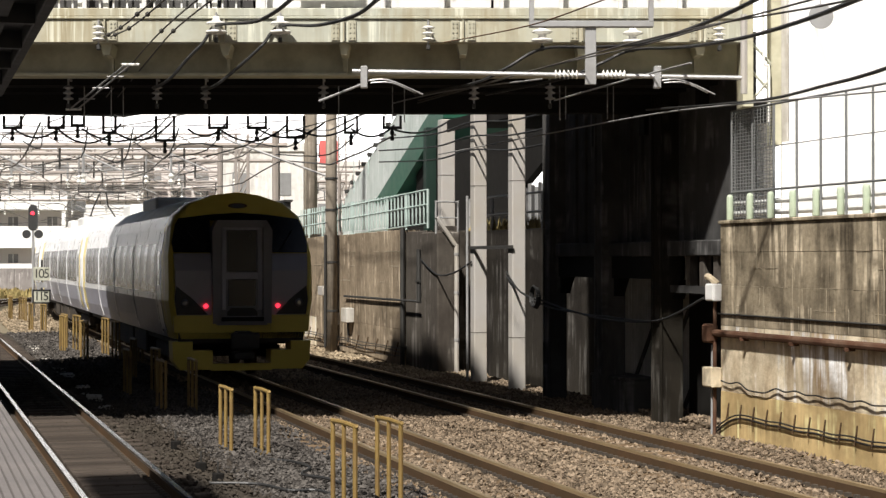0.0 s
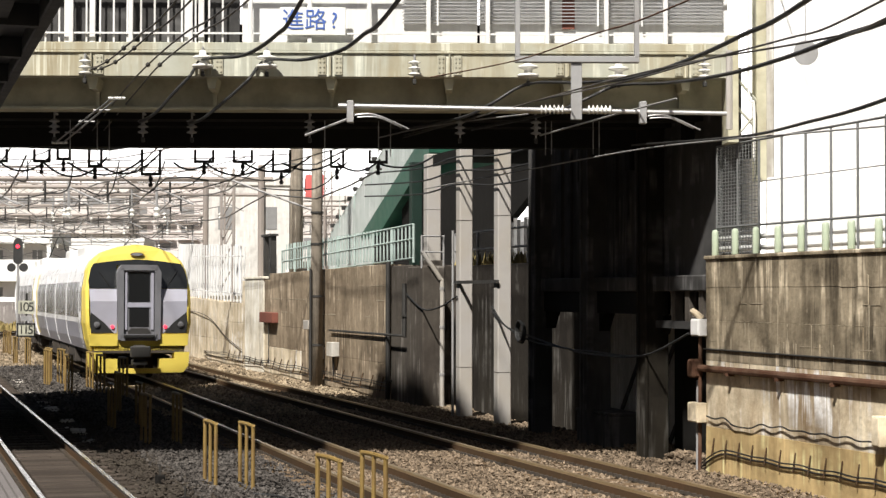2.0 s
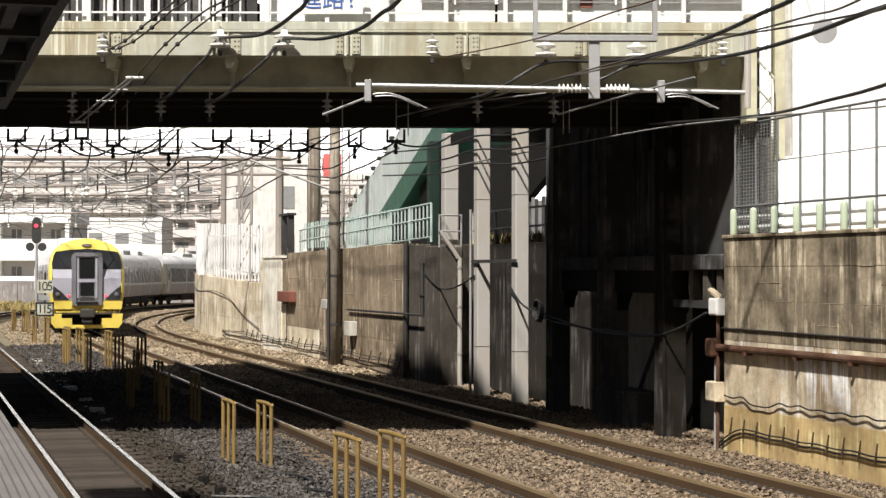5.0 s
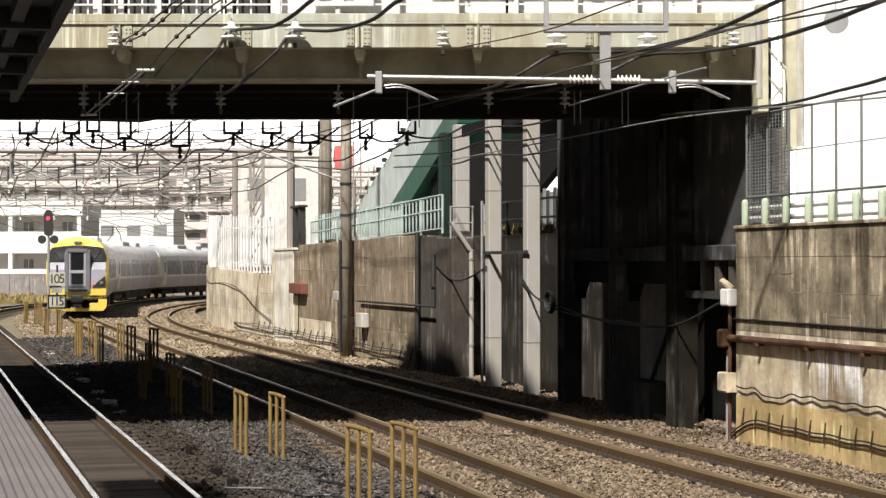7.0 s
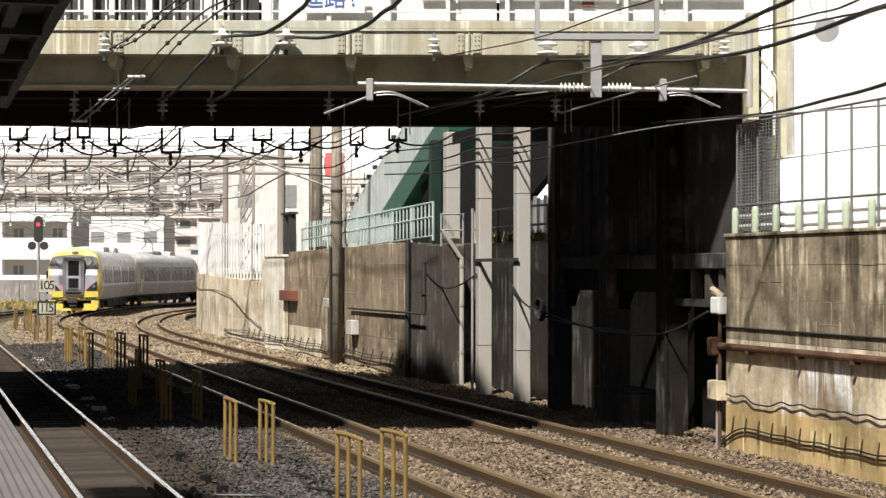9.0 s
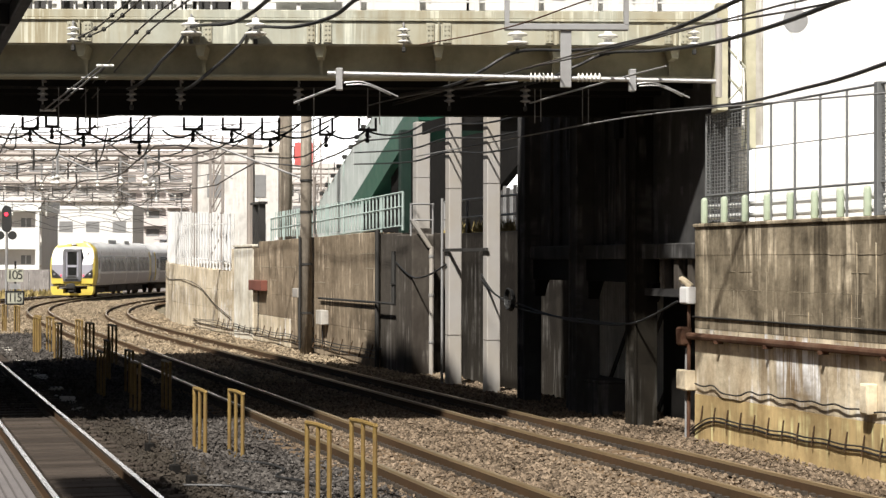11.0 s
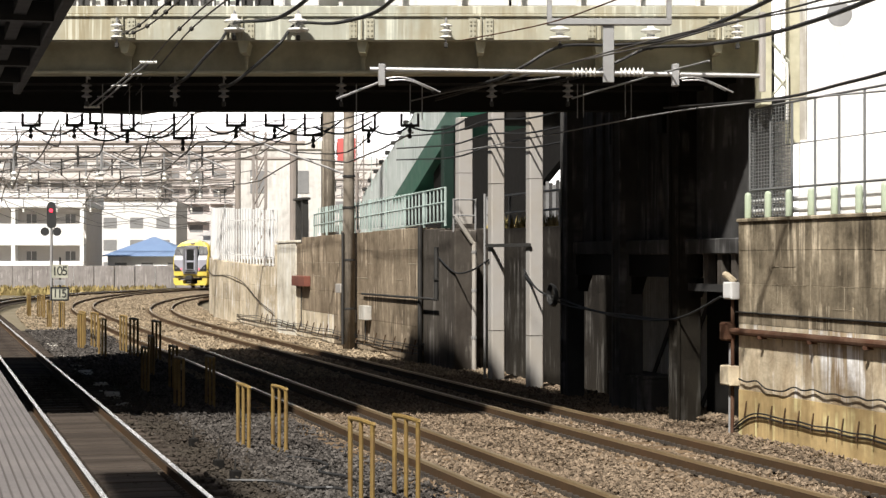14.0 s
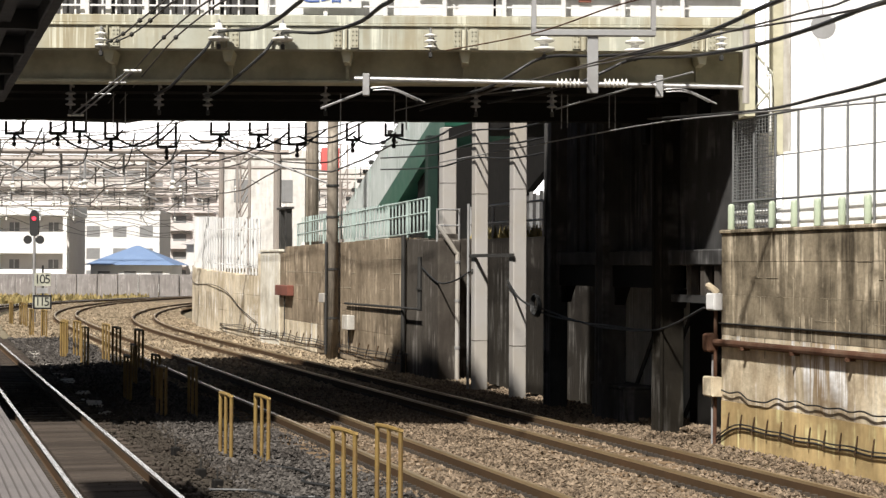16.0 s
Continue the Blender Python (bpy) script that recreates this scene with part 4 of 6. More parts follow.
# ---- platform and canopy at the near side ----
PLAT = pose(-2.13, 10.96, 0, 0, 0, 15.6)
pf = thing("platform", "grey paved station platform with a textured edge", "platform", PLAT, kind="structure")
part("slab", boxed(-9, -0.06, -30, 70, -0.5, 1.08), CONCRETE_GREY, pf)
part("edge_stone", boxed(-0.35, 0.0, -30, 70, 0.9, 1.098, 0.01), TILE_GROOVE, pf)
dots = bmesh.new()
for i in range(34):
    for j in range(260):
        x, y = -0.05 - 0.058 * i, -1.0 + 0.06 * j
        box(dots, x, x + 0.042, y, y + 0.044, 1.096, 1.108)
tile = part("paving_bumps", dots, PLATFORM, pf)
tagged(tile, kind="stuff")
part("paving", boxed(-9, -0.352, -30, 70, 1.082, 1.098), TILE_GROOVE, pf)
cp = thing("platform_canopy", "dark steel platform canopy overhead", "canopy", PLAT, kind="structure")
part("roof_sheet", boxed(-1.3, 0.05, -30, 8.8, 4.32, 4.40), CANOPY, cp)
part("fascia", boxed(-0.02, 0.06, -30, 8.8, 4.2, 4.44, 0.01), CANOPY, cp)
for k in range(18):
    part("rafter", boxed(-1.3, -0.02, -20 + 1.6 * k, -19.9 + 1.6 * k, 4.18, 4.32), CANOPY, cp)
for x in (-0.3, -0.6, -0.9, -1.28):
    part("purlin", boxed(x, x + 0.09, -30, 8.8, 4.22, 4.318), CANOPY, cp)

# ---- unseen plain walls behind the camera and beyond the platform, added to cut skylight ----
for x0, x1, y0, y1, top in ((-48, 26, -34, -33.6, 16.0), (-36, -35.6, -33.5, 62, 14.0), (26.1, 26.5, -34, 10, 12.0)):
    cw = tagged(part("wall_around", boxed(x0, x1, y0, y1, -0.42, top), CONCRETE_GREY), "unseen plain grey wall added to block sky light", "wall", kind="structure")

# ---- cables, insulators and catenary ----
def insulator_mesh(n, r, mat, name="insulator"):
    prof = []
    for k in range(n):
        prof += [(r * 0.35, 0.09 * k), (r, 0.09 * k + 0.015), (r, 0.09 * k + 0.03), (r * 0.4, 0.09 * k + 0.055)]
    return mesh_of(lathe(bmesh.new(), prof, 12), name, mat, True)


BELL = insulator_mesh(3, 0.10, PORCELAIN)
BELL_DARK = insulator_mesh(3, 0.085, GREY_STEEL)
SPOOL = insulator_mesh(6, 0.075, PORCELAIN)
wide_bm = lathe(bmesh.new(), [(0.05, -0.02), (0.15, 0.0), (0.175, 0.02), (0.16, 0.045), (0.07, 0.06), (0.06, 0.115), (0.10, 0.125), (0.15, 0.14), (0.165, 0.155), (0.14, 0.18), (0.06, 0.20), (0.05, 0.27)], 16)
BELL_WIDE = mesh_of(wide_bm, "insulator", PORCELAIN, True)


def hung_insulator(x, y, z, me, label, rod=0.06):
    t = thing("insulator", label, "insulator", NEAR @ pose(x, y, z))
    o = new("insulator_body", me)
    o.parent = t
    part("rod", tubed([(0, 0, -0.1), (0, 0, 0.27 + rod)], 0.016, 6), GREY_STEEL, t)
    part("clamp", boxed(-0.03, 0.03, -0.04, 0.04, -0.14, -0.06, 0.01), DARK_STEEL, t)
    part("bracket", tubed([(0, 0, 0.30 + rod - 0.06), (0, 0.26, 0.30 + rod - 0.06)], 0.02, 6), GREY_STEEL, t)
    return t


for x, z in ((-5.15, 5.92), (-3.31, 6.03), (-2.31, 6.03), (0.0, 5.92), (1.78, 5.90), (3.20, 5.88), (4.56, 5.9)):
    wide = x in (-3.31, -2.31, 1.78, 3.20)
    hung_insulator(x, 29.12 if wide else 29.15, z, BELL_WIDE if wide else BELL, "squat white two-disc insulator on the bridge beam" if wide else "white porcelain insulator string on the bridge beam")
for x in (-5.9, -4.45, -3.65, -1.72, 0.75, 2.0):
    hung_insulator(x, 30.6, 5.12, BELL_DARK, "dark insulator under the bridge", 0.1)


def cable(pts, r, mat=CABLE, label="thick black feeder cable", n=6, m=None):
    c = thing("overhead_cable", label, "overhead cable", m)
    part("cable", tubed(smooth_path(pts, n), r, 6), mat, c)
    return c


for label, r, mat, pts in (
    ("thick black feeder cable to the bridge insulator", 0.026, CABLE, [(-1.3, 20, 5.5), (-1.62, 22, 5.57), (-2.05, 24, 5.64), (-2.53, 26.5, 5.87), (-3.32, 29.1, 6.15), (-3.52, 29.22, 5.91), (-3.80, 29.32, 5.64), (-4.10, 29.6, 5.37), (-4.49, 30.50, 5.30)]),
    ("thick black feeder cable to the bridge insulator", 0.026, CABLE, [(-0.3, 20, 5.5), (-0.6, 22, 5.57), (-0.95, 24, 5.64), (-1.58, 26.5, 5.83), (-2.33, 29.1, 6.14), (-2.61, 29.22, 5.85), (-2.98, 29.36, 5.54), (-3.38, 29.7, 5.28), (-3.69, 30.50, 5.28)]),
    ("thick black feeder cable above the cantilever", 0.026, CABLE, [(3.6, 17, 5.2), (3.52, 20, 5.29), (3.43, 22.5, 5.39), (3.21, 25, 5.49), (2.93, 26.5, 5.56), (2.48, 28, 5.69), (1.78, 29.1, 5.79), (1.20, 29.28, 5.49), (0.73, 29.7, 5.31), (-0.23, 31.50, 5.29)]),
    ("thick black feeder cable above the cantilever", 0.026, CABLE, [(4.2, 15, 4.9), (4.15, 18, 5.01), (4.1, 20.5, 5.12), (3.95, 23.5, 5.29), (3.62, 26.5, 5.52), (3.18, 29.1, 5.77), (2.65, 29.24, 5.55), (2.16, 29.6, 5.38), (0.97, 31.50, 5.29)]),
    ("black messenger cable beside the fence", 0.02, CABLE, [(4.15, 15, 4.2), (4.26, 18, 4.29), (4.36, 20.5, 4.41), (4.42, 24, 4.57), (4.19, 27.5, 4.78), (3.63, 31, 4.99)]),
    ("thin grey messenger wire overhead", 0.012, WIRE, [(4.1, 16, 4.9), (3.95, 18, 4.98), (3.35, 22, 5.27), (2.61, 25, 5.37), (1.58, 28, 5.34), (-0.25, 34, 5.34)]),
    ("thin grey messenger wire overhead", 0.012, WIRE, [(4.0, 17, 5.05), (3.8, 19, 5.12), (3.28, 22, 5.24), (2.79, 24.5, 5.31), (1.81, 28, 5.40), (-0.25, 34, 5.38)]),
    ("thin grey contact wire overhead", 0.012, GREY_STEEL, [(4.4, 23.5, 4.5), (4.14, 25, 4.58), (3.43, 28.5, 4.72), (2.13, 33, 4.73), (0.2, 40, 4.75)]),
    ("thin grey stay wire overhead", 0.014, GREY_STEEL, [(2.03, 30, 5.06), (3.04, 27.5, 5.18), (3.6, 25.5, 5.19)]),
    ("thin grey stay wire overhead", 0.012, WIRE, [(-2.6, 20, 5.6), (-3.37, 23, 5.71), (-3.9, 25, 5.79), (-4.45, 27, 5.86), (-5.07, 29.1, 5.98)]),
    ("thin grey stay wire overhead", 0.012, WIRE, [(-2.45, 20, 5.6), (-3.25, 23, 5.71), (-3.76, 25, 5.79), (-4.33, 27, 5.85), (-4.95, 29.1, 5.98)]),
    ("thin grey stay wire overhead", 0.012, WIRE, [(-2.0, 20, 5.6), (-2.84, 23, 5.71), (-3.79, 26.5, 5.75), (-4.56, 29, 5.60), (-5.69, 33, 5.38)]),
    ("thin grey stay wire overhead", 0.012, WIRE, [(-1.85, 20, 5.6), (-2.66, 23, 5.71), (-3.62, 26.5, 5.75), (-4.34, 29, 5.62), (-5.49, 33, 5.38)]),
    ("thin brown stay wire overhead", 0.010, RUST, [(2.9, 20, 5.65), (2.18, 23, 5.71), (1.43, 26, 5.77), (0.25, 29.1, 5.89)]),
    ("thin grey messenger wire overhead", 0.012, GREY_STEEL, [(-4.0, 41.5, 5.1), (-1.57, 36, 5.28), (0.16, 32, 5.36), (1.77, 29, 5.31)])):
    a, b = Vector(pts[0]), Vector(pts[1])
    if a.y < b.y and a.y < 24:
        pts = [a + (a - b) * 3 + Vector((0, 0, 0.4 if a.z > 4.7 else 0))] + pts
    cable(pts, r, mat, label, 6, NEAR)
for a, b in (((-3.9, 25, 5.79), (-3.76, 25, 5.79)), ((-4.45, 27, 5.86), (-4.33, 27, 5.85)), ((-4.9, 28.6, 5.95), (-4.8, 28.6, 5.95)), ((-3.79, 26.5, 5.75), (-3.62, 26.5, 5.75))):
    for q in (a, b):
        wl = thing("wire_clamp", "small dark ball clamp on the stay wire", "clamp", NEAR @ pose(*q))
        part("ball", lathe(bmesh.new(), [(0.008, -0.035), (0.03, -0.02), (0.035, 0), (0.03, 0.02), (0.008, 0.035)], 8), DARK_STEEL, wl)
si = thing("section_insulator", "ladder-like section insulator hung under the wires", "insulator", NEAR)
for dx in (0.0, 0.13):
    part("rod", tubed([(-5.96 + dx, 31, 5.0), (-4.57 + dx * 0.6, 28.2, 5.45)], 0.014, 5), GREY_STEEL, si)
for f in (0.0, 0.25, 0.5, 0.75, 1.0):
    x, y, z = -5.96 + 1.39 * f, 31 - 2.8 * f, 5.0 + 0.45 * f
    part("rung", tubed([(x - 0.06, y, z), (x + 0.2, y, z)], 0.022 if f in (0.0, 1.0) else 0.012, 6), PORCELAIN if f in (0.0, 1.0) else GREY_STEEL, si)
for x in (-5.75, -5.3, -5.1, -1.5, -0.6, -0.4, 2.2, 2.3, 3.0, 3.1):
    dw = thing("dropper_wire", "thin vertical dropper wire under the bridge", "dropper wire", NEAR)
    part("wire", tubed([(x, 31.2, 5.4), (x, 31.2, 4.75 + 0.1 * math.sin(9 * x))], 0.009, 5), GREY_STEEL, dw)

arm = thing("catenary_cantilever", "silver steel catenary cantilever arm with white insulators", "catenary arm", NEAR)
part("tube", tubed([(-1.1, 27, 5.23), (4.62, 27, 5.13)], 0.032, 10), GALV, arm)
for x in (1.83, 2.52):
    o = new("insulator", SPOOL)
    o.parent, o.matrix_basis = arm, pose(x, 27, 5.18, 0, 90) @ Matrix.Diagonal((0.9, 0.9, 0.68, 1))
part("hanger_plate", boxed(2.27, 2.43, 26.94, 27.0, 5.03, 5.87, 0.006), GREY_STEEL, arm)
uf = bmesh.new()
box(uf, 1.46, 3.26, 26.9, 27.05, 5.86, 5.95, 0.008)
box(uf, 1.46, 1.53, 26.9, 27.0, 5.93, 7.4, 0.006)
box(uf, 3.19, 3.26, 26.9, 27.0, 5.93, 7.4, 0.006)
part("hanger_frame", uf, GREY_STEEL, arm, "grey hanger frame")
part("end_post", tubed([(4.58, 27, 4.9), (4.58, 27, 6.05)], 0.05, 8), PILLAR_PAINT, arm)
for x in (-0.93, 3.32):
    part("clamp", boxed(x - 0.05, x + 0.05, 26.93, 27.07, 4.98, 5.3, 0.01), GALV, arm)
    part("steady_arm", tubed(smooth_path([(x, 27, 5.08), (x + 0.35, 27, 5.10), (x + 0.85, 27.1, 4.90)]), 0.012, 6), GALV, arm)
    part("steady_arm", tubed(smooth_path([(x + 0.1, 27, 5.06), (x + 0.4, 27, 5.06), (x + 0.75, 27.1, 4.92)]), 0.010, 6), GALV, arm)
part("strut", tubed([(-0.93, 27, 5.05), (-1.6, 27.3, 4.82)], 0.018, 6), GALV, arm)

# frames hung below the far edge of the bridge
def drop_frame(x, w, h):
    f = thing("drop_frame", "black hanging catenary drop frame under the bridge edge", "catenary frame", NEAR @ pose(x, 38.6, 5.46), "drop frames under the bridge edge")
    fb = bmesh.new()
    box(fb, -w / 2, -w / 2 + 0.05, 0, 0.05, -h, 0.02)
    box(fb, w / 2 - 0.05, w / 2, 0, 0.05, -h, 0.02)
    box(fb, -w / 2, w / 2, 0, 0.05, -h - 0.06, -h)
    part("frame", fb, DARK_STEEL, f)
    part("pin", lathe(bmesh.new(), [(0.03, -h - 0.3), (0.05, -h - 0.25), (0.02, -h - 0.2), (0.05, -h - 0.14), (0.02, -h - 0.04)], 8), DARK_STEEL, f)


for px_, w, h in ((-8.6, 0.4, 0.2), (-7.7, 0.36, 0.2), (-7.25, 0.3, 0.15), (-5.45, 0.42, 0.46), (-4.35, 0.42, 0.2), (-3.55, 0.42, 0.2), (-2.75, 0.4, 0.4), (-0.75, 0.4, 0.2), (-6.6, 0.3, 0.3), (-1.6, 0.3, 0.3)):
    drop_frame(px_, w, h)

# jumper cables looping between the frames
for k, (x0, x1, d) in enumerate(((-8.6, -7.7, 0.25), (-7.7, -6.6, 0.35), (-7.2, -5.9, 0.3), (-6.6, -5.45, 0.3), (-5.0, -4.35, 0.2), (-4.35, -3.1, 0.3), (-3.55, -2.2, 0.25), (-2.75, -1.6, 0.2), (-1.6, -0.75, 0.2), (-0.75, 0.4, 0.15))):
    cable(sag((x0, 38.8, 5.22), (x1, 39.6 + 0.5 * (k % 3), 5.42), d, 10), 0.022, CABLE, "black jumper cable looping under the bridge edge", 2, NEAR)
for k in range(9):
    x = -9.0 + 0.95 * k
    cable([(x - 2.6, 49, 5.35 + 0.3 * math.sin(2 * k)), (x - 0.9, 43, 4.95 + 0.2 * math.cos(k)), (x, 38.9, 5.25)], 0.016, CABLE, "black wire running on from the bridge edge", 4, NEAR)

# ---- far gantries over the curve ----
def gantry(x0, x1, y, z, depth=0.55):
    g = thing("catenary_gantry", "grey steel lattice catenary gantry over the tracks", "catenary gantry", group="gantries over the curve")
    gb = bmesh.new()
    n = int((x1 - x0) / 0.9)
    for zz in (z, z + depth):
        box(gb, x0, x1, y - 0.05, y + 0.05, zz - 0.035, zz + 0.035)
    for k in range(n):
        a, b = x0 + (x1 - x0) * k / n, x0 + (x1 - x0) * (k + 1) / n
        tube(gb, [(a, y, z if k % 2 else z + depth), (b, y, z + depth if k % 2 else z)], 0.022, 4)
    part("beam", gb, GANTRY, g)
    for x in (x0, x1):
        pb = bmesh.new()
        for dx in (-0.25, 0.25):
            box(pb, x + dx - 0.05, x + dx + 0.05, y - 0.05, y + 0.05, -0.4, z + depth)
        for k in range(8):
            zz = -0.2 + k * (z + depth) / 8
            tube(pb, [(x - 0.25, y, zz), (x + 0.25, y, zz + (z + depth) / 8)], 0.03, 4)
        part("post", pb, GANTRY, g)
    k = x0 + 1.2
    while k < x1 - 1:
        ib = bmesh.new()
        tube(ib, [(k, y, z), (k, y, z - 0.9)], 0.05, 5)
        tube(ib, [(k - 0.9, y, z - 0.75), (k + 0.5, y, z - 0.45)], 0.03, 4)
        part("hanger", ib, DARK_STEEL, g)
        k += 2.6


for x0, x1, y, z in ((-27, -7.8, 78, 7.2), (-34, -9.5, 96, 7.6), (-40, -8, 118, 8.0), (-46, -6, 142, 8.4), (-52, -3, 165, 8.6), (-58, 4, 190, 9.0), (-40, -6, 130, 10.5), (-52, 2, 178, 12.0)):
    gantry(x0, x1, y, z)
for w_, z in ((0.0, 5.2), (0.0, 6.2), (3.9, 5.2), (3.9, 6.1), (-3.9, 5.2), (-3.9, 6.2), (1.9, 7.2), (-1.9, 7.4), (-5.5, 7.6), (-7.8, 5.2), (-7.8, 6.2), (-9, 7.9)):
    pts = []
    for s in range(28, 165, 7):
        x, y, a = on_track("middle", s)
        pts.append((x + w_ * math.cos(a), y - w_ * math.sin(a), z + 0.25 * math.cos(s * 0.35 + w_)))
    cable(pts, 0.022, WIRE, "thin overhead contact and messenger wire", 2)

# single tube beams over the tracks, with their posts and insulators
for x0, x1, y, z in ((-23, -5.0, 66, 6.55), (-30, -9.2, 86, 7.4), (-34, -8, 104, 8.0), (-44, -6, 134, 8.1), (-50, -3, 155, 9.8), (-56, 2, 172, 8.0), (-60, 6, 200, 10.6)):
    g = thing("catenary_beam", "slim grey tube beam on posts over the tracks", "catenary gantry", group="tube beams over the curve")
    part("beam", tubed([(x0, y, z), (x1, y, z)], 0.09, 8), GANTRY, g)
    for x in (x0 + 0.4, x1 - 0.4):
        part("post", tubed([(x, y, -0.4), (x, y, z + 0.5)], 0.13, 8), GANTRY, g)
    x = x0 + 1.5
    while x < x1 - 1:
        part("hanger", tubed([(x, y, z), (x, y, z - 1.1)], 0.05, 5), GREY_STEEL, g)
        part("insulator", lathe(bmesh.new(), [(0.05, -0.2), (0.13, -0.1), (0.05, 0), (0.13, 0.1), (0.05, 0.2)], 6, pose(x, y, z - 1.2)), PORCELAIN, g)
        part("bracket_arm", tubed([(x, y, z - 0.3), (x + 1.3, y, z - 0.9)], 0.035, 5), GREY_STEEL, g)
        x += 3.1
# cross-span and feeder wires over the curve
spans = bmesh.new()
for k in range(26):
    y = 62 + 5.2 * k
    x0, x1 = -0.30 * y + 2 - 8 * math.sin(k), -0.10 * y - 1 + 3 * math.sin(2.1 * k)
    z = 5.6 + 0.022 * y + 0.9 * math.sin(1.9 * k)
    tube(spans, sag((x0, y, z + 0.8 * math.sin(3 * k)), (x1, y + 10 * math.sin(k * 1.3), z + 0.6 * math.cos(k)), 0.5, 8), 0.022, 5)
tagged(part("span_wires", spans, WIRE), "tangle of thin cross-span wires over the curve", "wires", kind="stuff")

# a bright hazy sky far beyond the houses
hz = glowing("hazy_sky", (0.95, 0.96, 1.0), 0.62)
sky_bm = bmesh.new()
last = None
for k in range(9):
    a = math.radians(-26 + 5 * k)
    col = [sky_bm.verts.new((1500 * math.sin(a), 1500 * math.cos(a), z)) for z in (-20, 260)]
    if last:
        sky_bm.faces.new((last[0], col[0], col[1], last[1]))
    last = col
tagged(part("backdrop", sky_bm, hz), "pale hazy white sky in the distance", "sky", kind="structure")

# ---- distance: barrier, houses and blocks ----
barrier = thing("barrier_wall", "long grey panelled barrier wall behind the tracks", "barrier wall", kind="structure")
for k in range(40):
    x = -62 + 1.8 * k
    y = 166 + 0.004 * (x + 40) ** 2
    part("panel", boxed(x, x + 1.78, y, y + 0.15, -0.4, 1.75, 0.01), BARRIER, barrier)
vb = bmesh.new()
for k in range(2600):
    x, y = random.uniform(-60, -24), random.uniform(140, 164)
    h = random.uniform(0.15, 0.5)
    a = random.uniform(0, 6.28)
    q = [vb.verts.new((x + math.cos(a) * 0.25, y + math.sin(a) * 0.25, -0.4)), vb.verts.new((x - math.cos(a) * 0.25, y - math.sin(a) * 0.25, -0.4)), vb.verts.new((x + random.uniform(-0.2, 0.2), y, -0.3 + h))]
    vb.faces.new(q)
tagged(part("dry_grass", vb, GRASS_DRY), "dry yellow grass verge by the barrier", "grass", kind="stuff")


def block(label, x0, x1, y, z0, z1, wall, storey=2.9, bay=3.0, roof=None, balcony=False, depth=10):
    b = thing("apartment_building" if storey < 4 and z1 > 8 else "house", label, "building", pose((x0 + x1) / 2, y, z0))
    hw, h = (x1 - x0) / 2, z1 - z0
    part("wall", boxed(-hw, hw, 0, depth, 0, h), wall, b)
    if roof:
        rb = bmesh.new()
        e = 0.7
        base = [rb.verts.new(p) for p in ((-hw - e, -e, h), (hw + e, -e, h), (hw + e, depth + e, h), (-hw - e, depth + e, h))]
        rz = h + min(hw, depth / 2) * 0.5
        rr = max(hw - depth / 2, 0.2)
        top = [rb.verts.new((-rr, depth / 2, rz)), rb.verts.new((rr, depth / 2, rz))]
        rb.faces.new(base[::-1])
        rb.faces.new((base[0], base[1], top[1], top[0]))
        rb.faces.new((base[1], base[2], top[1]))
        rb.faces.new((base[2], base[3], top[0], top[1]))
        rb.faces.new((base[3], base[0], top[0]))
        part("roof", rb, roof, b)
    else:
        part("roof", boxed(-hw - 0.1, hw + 0.1, -0.1, depth + 0.1, h, h + 0.5), wall, b)
    n, fl = max(int(2 * hw / bay), 1), max(int(h / storey), 1)
    wm = mesh_of(box(boxed(-bay * 0.3, bay * 0.3, -0.03, 0.02, 0, 1.35), -0.03, 0.03, -0.06, -0.03, 0, 1.35), "window", [FAR_GLASS])
    bal = bmesh.new()
    box(bal, -bay * 0.46, bay * 0.46, -1.0, -0.92, 0, 1.05)
    box(bal, -bay * 0.46, bay * 0.46, -1.0, 0.0, -0.12, 0)
    bmh = mesh_of(bal, "balcony", wall)
    for i in range(n):
        for j in range(fl):
            o = new("window", wm)
            o.parent, o.location = b, (-hw + (i + 0.5) * 2 * hw / n, 0, j * storey + 0.95)
            if balcony:
                o = new("balcony", bmh)
                o.parent, o.location = b, (-hw + (i + 0.5) * 2 * hw / n, 0, j * storey + 0.1)
    return b



def corridor_block():
    """Two open corridors behind deep white parapets, with a flat roof band."""
    b = thing("apartment_building", "white low apartment building with open corridors", "building", pose(-47.5, 190, -0.4))
    part("wall", boxed(-12, 10.6, 1.2, 10, 0, 8.0), FAR_BEIGE, b, "beige wall behind the corridors")
    part("roof", boxed(-12.2, 10.8, -0.2, 10, 7.95, 9.4, 0.03), FAR_WHITE, b)
    for z in (0.3, 4.1):
        part("parapet", boxed(-12, 10.6, -0.1, 0.1, z, z + 2.2, 0.02), FAR_WHITE, b)
        part("corridor_floor", boxed(-12, 10.6, 0.1, 1.2, z, z + 0.2), FAR_WHITE, b)
        for x in (-9.6, -6.2, -2.8, 0.9, 5.0, 9.0):
            w = part("window", boxed(x - 0.5, x + 0.5, 1.14, 1.198, z + 2.3, z + 3.2), FAR_GLASS, b)
            part("frame", boxed(x - 0.03, x + 0.03, 1.10, 1.139, z + 2.3, z + 3.2), FAR_WHITE, w)
        for x in (-12.0, -4.4, 3.2, 10.2):
            part("pillar", boxed(x, x + 0.4, -0.08, 1.2, z + 2.2, z + 3.85), FAR_WHITE, b)
    return b


corridor_block()
block("house with a blue hipped tile roof", -37.2, -28.5, 205, -0.4, 2.6, FAR_WHITE, 2.9, 2.2, FAR_BLUE)
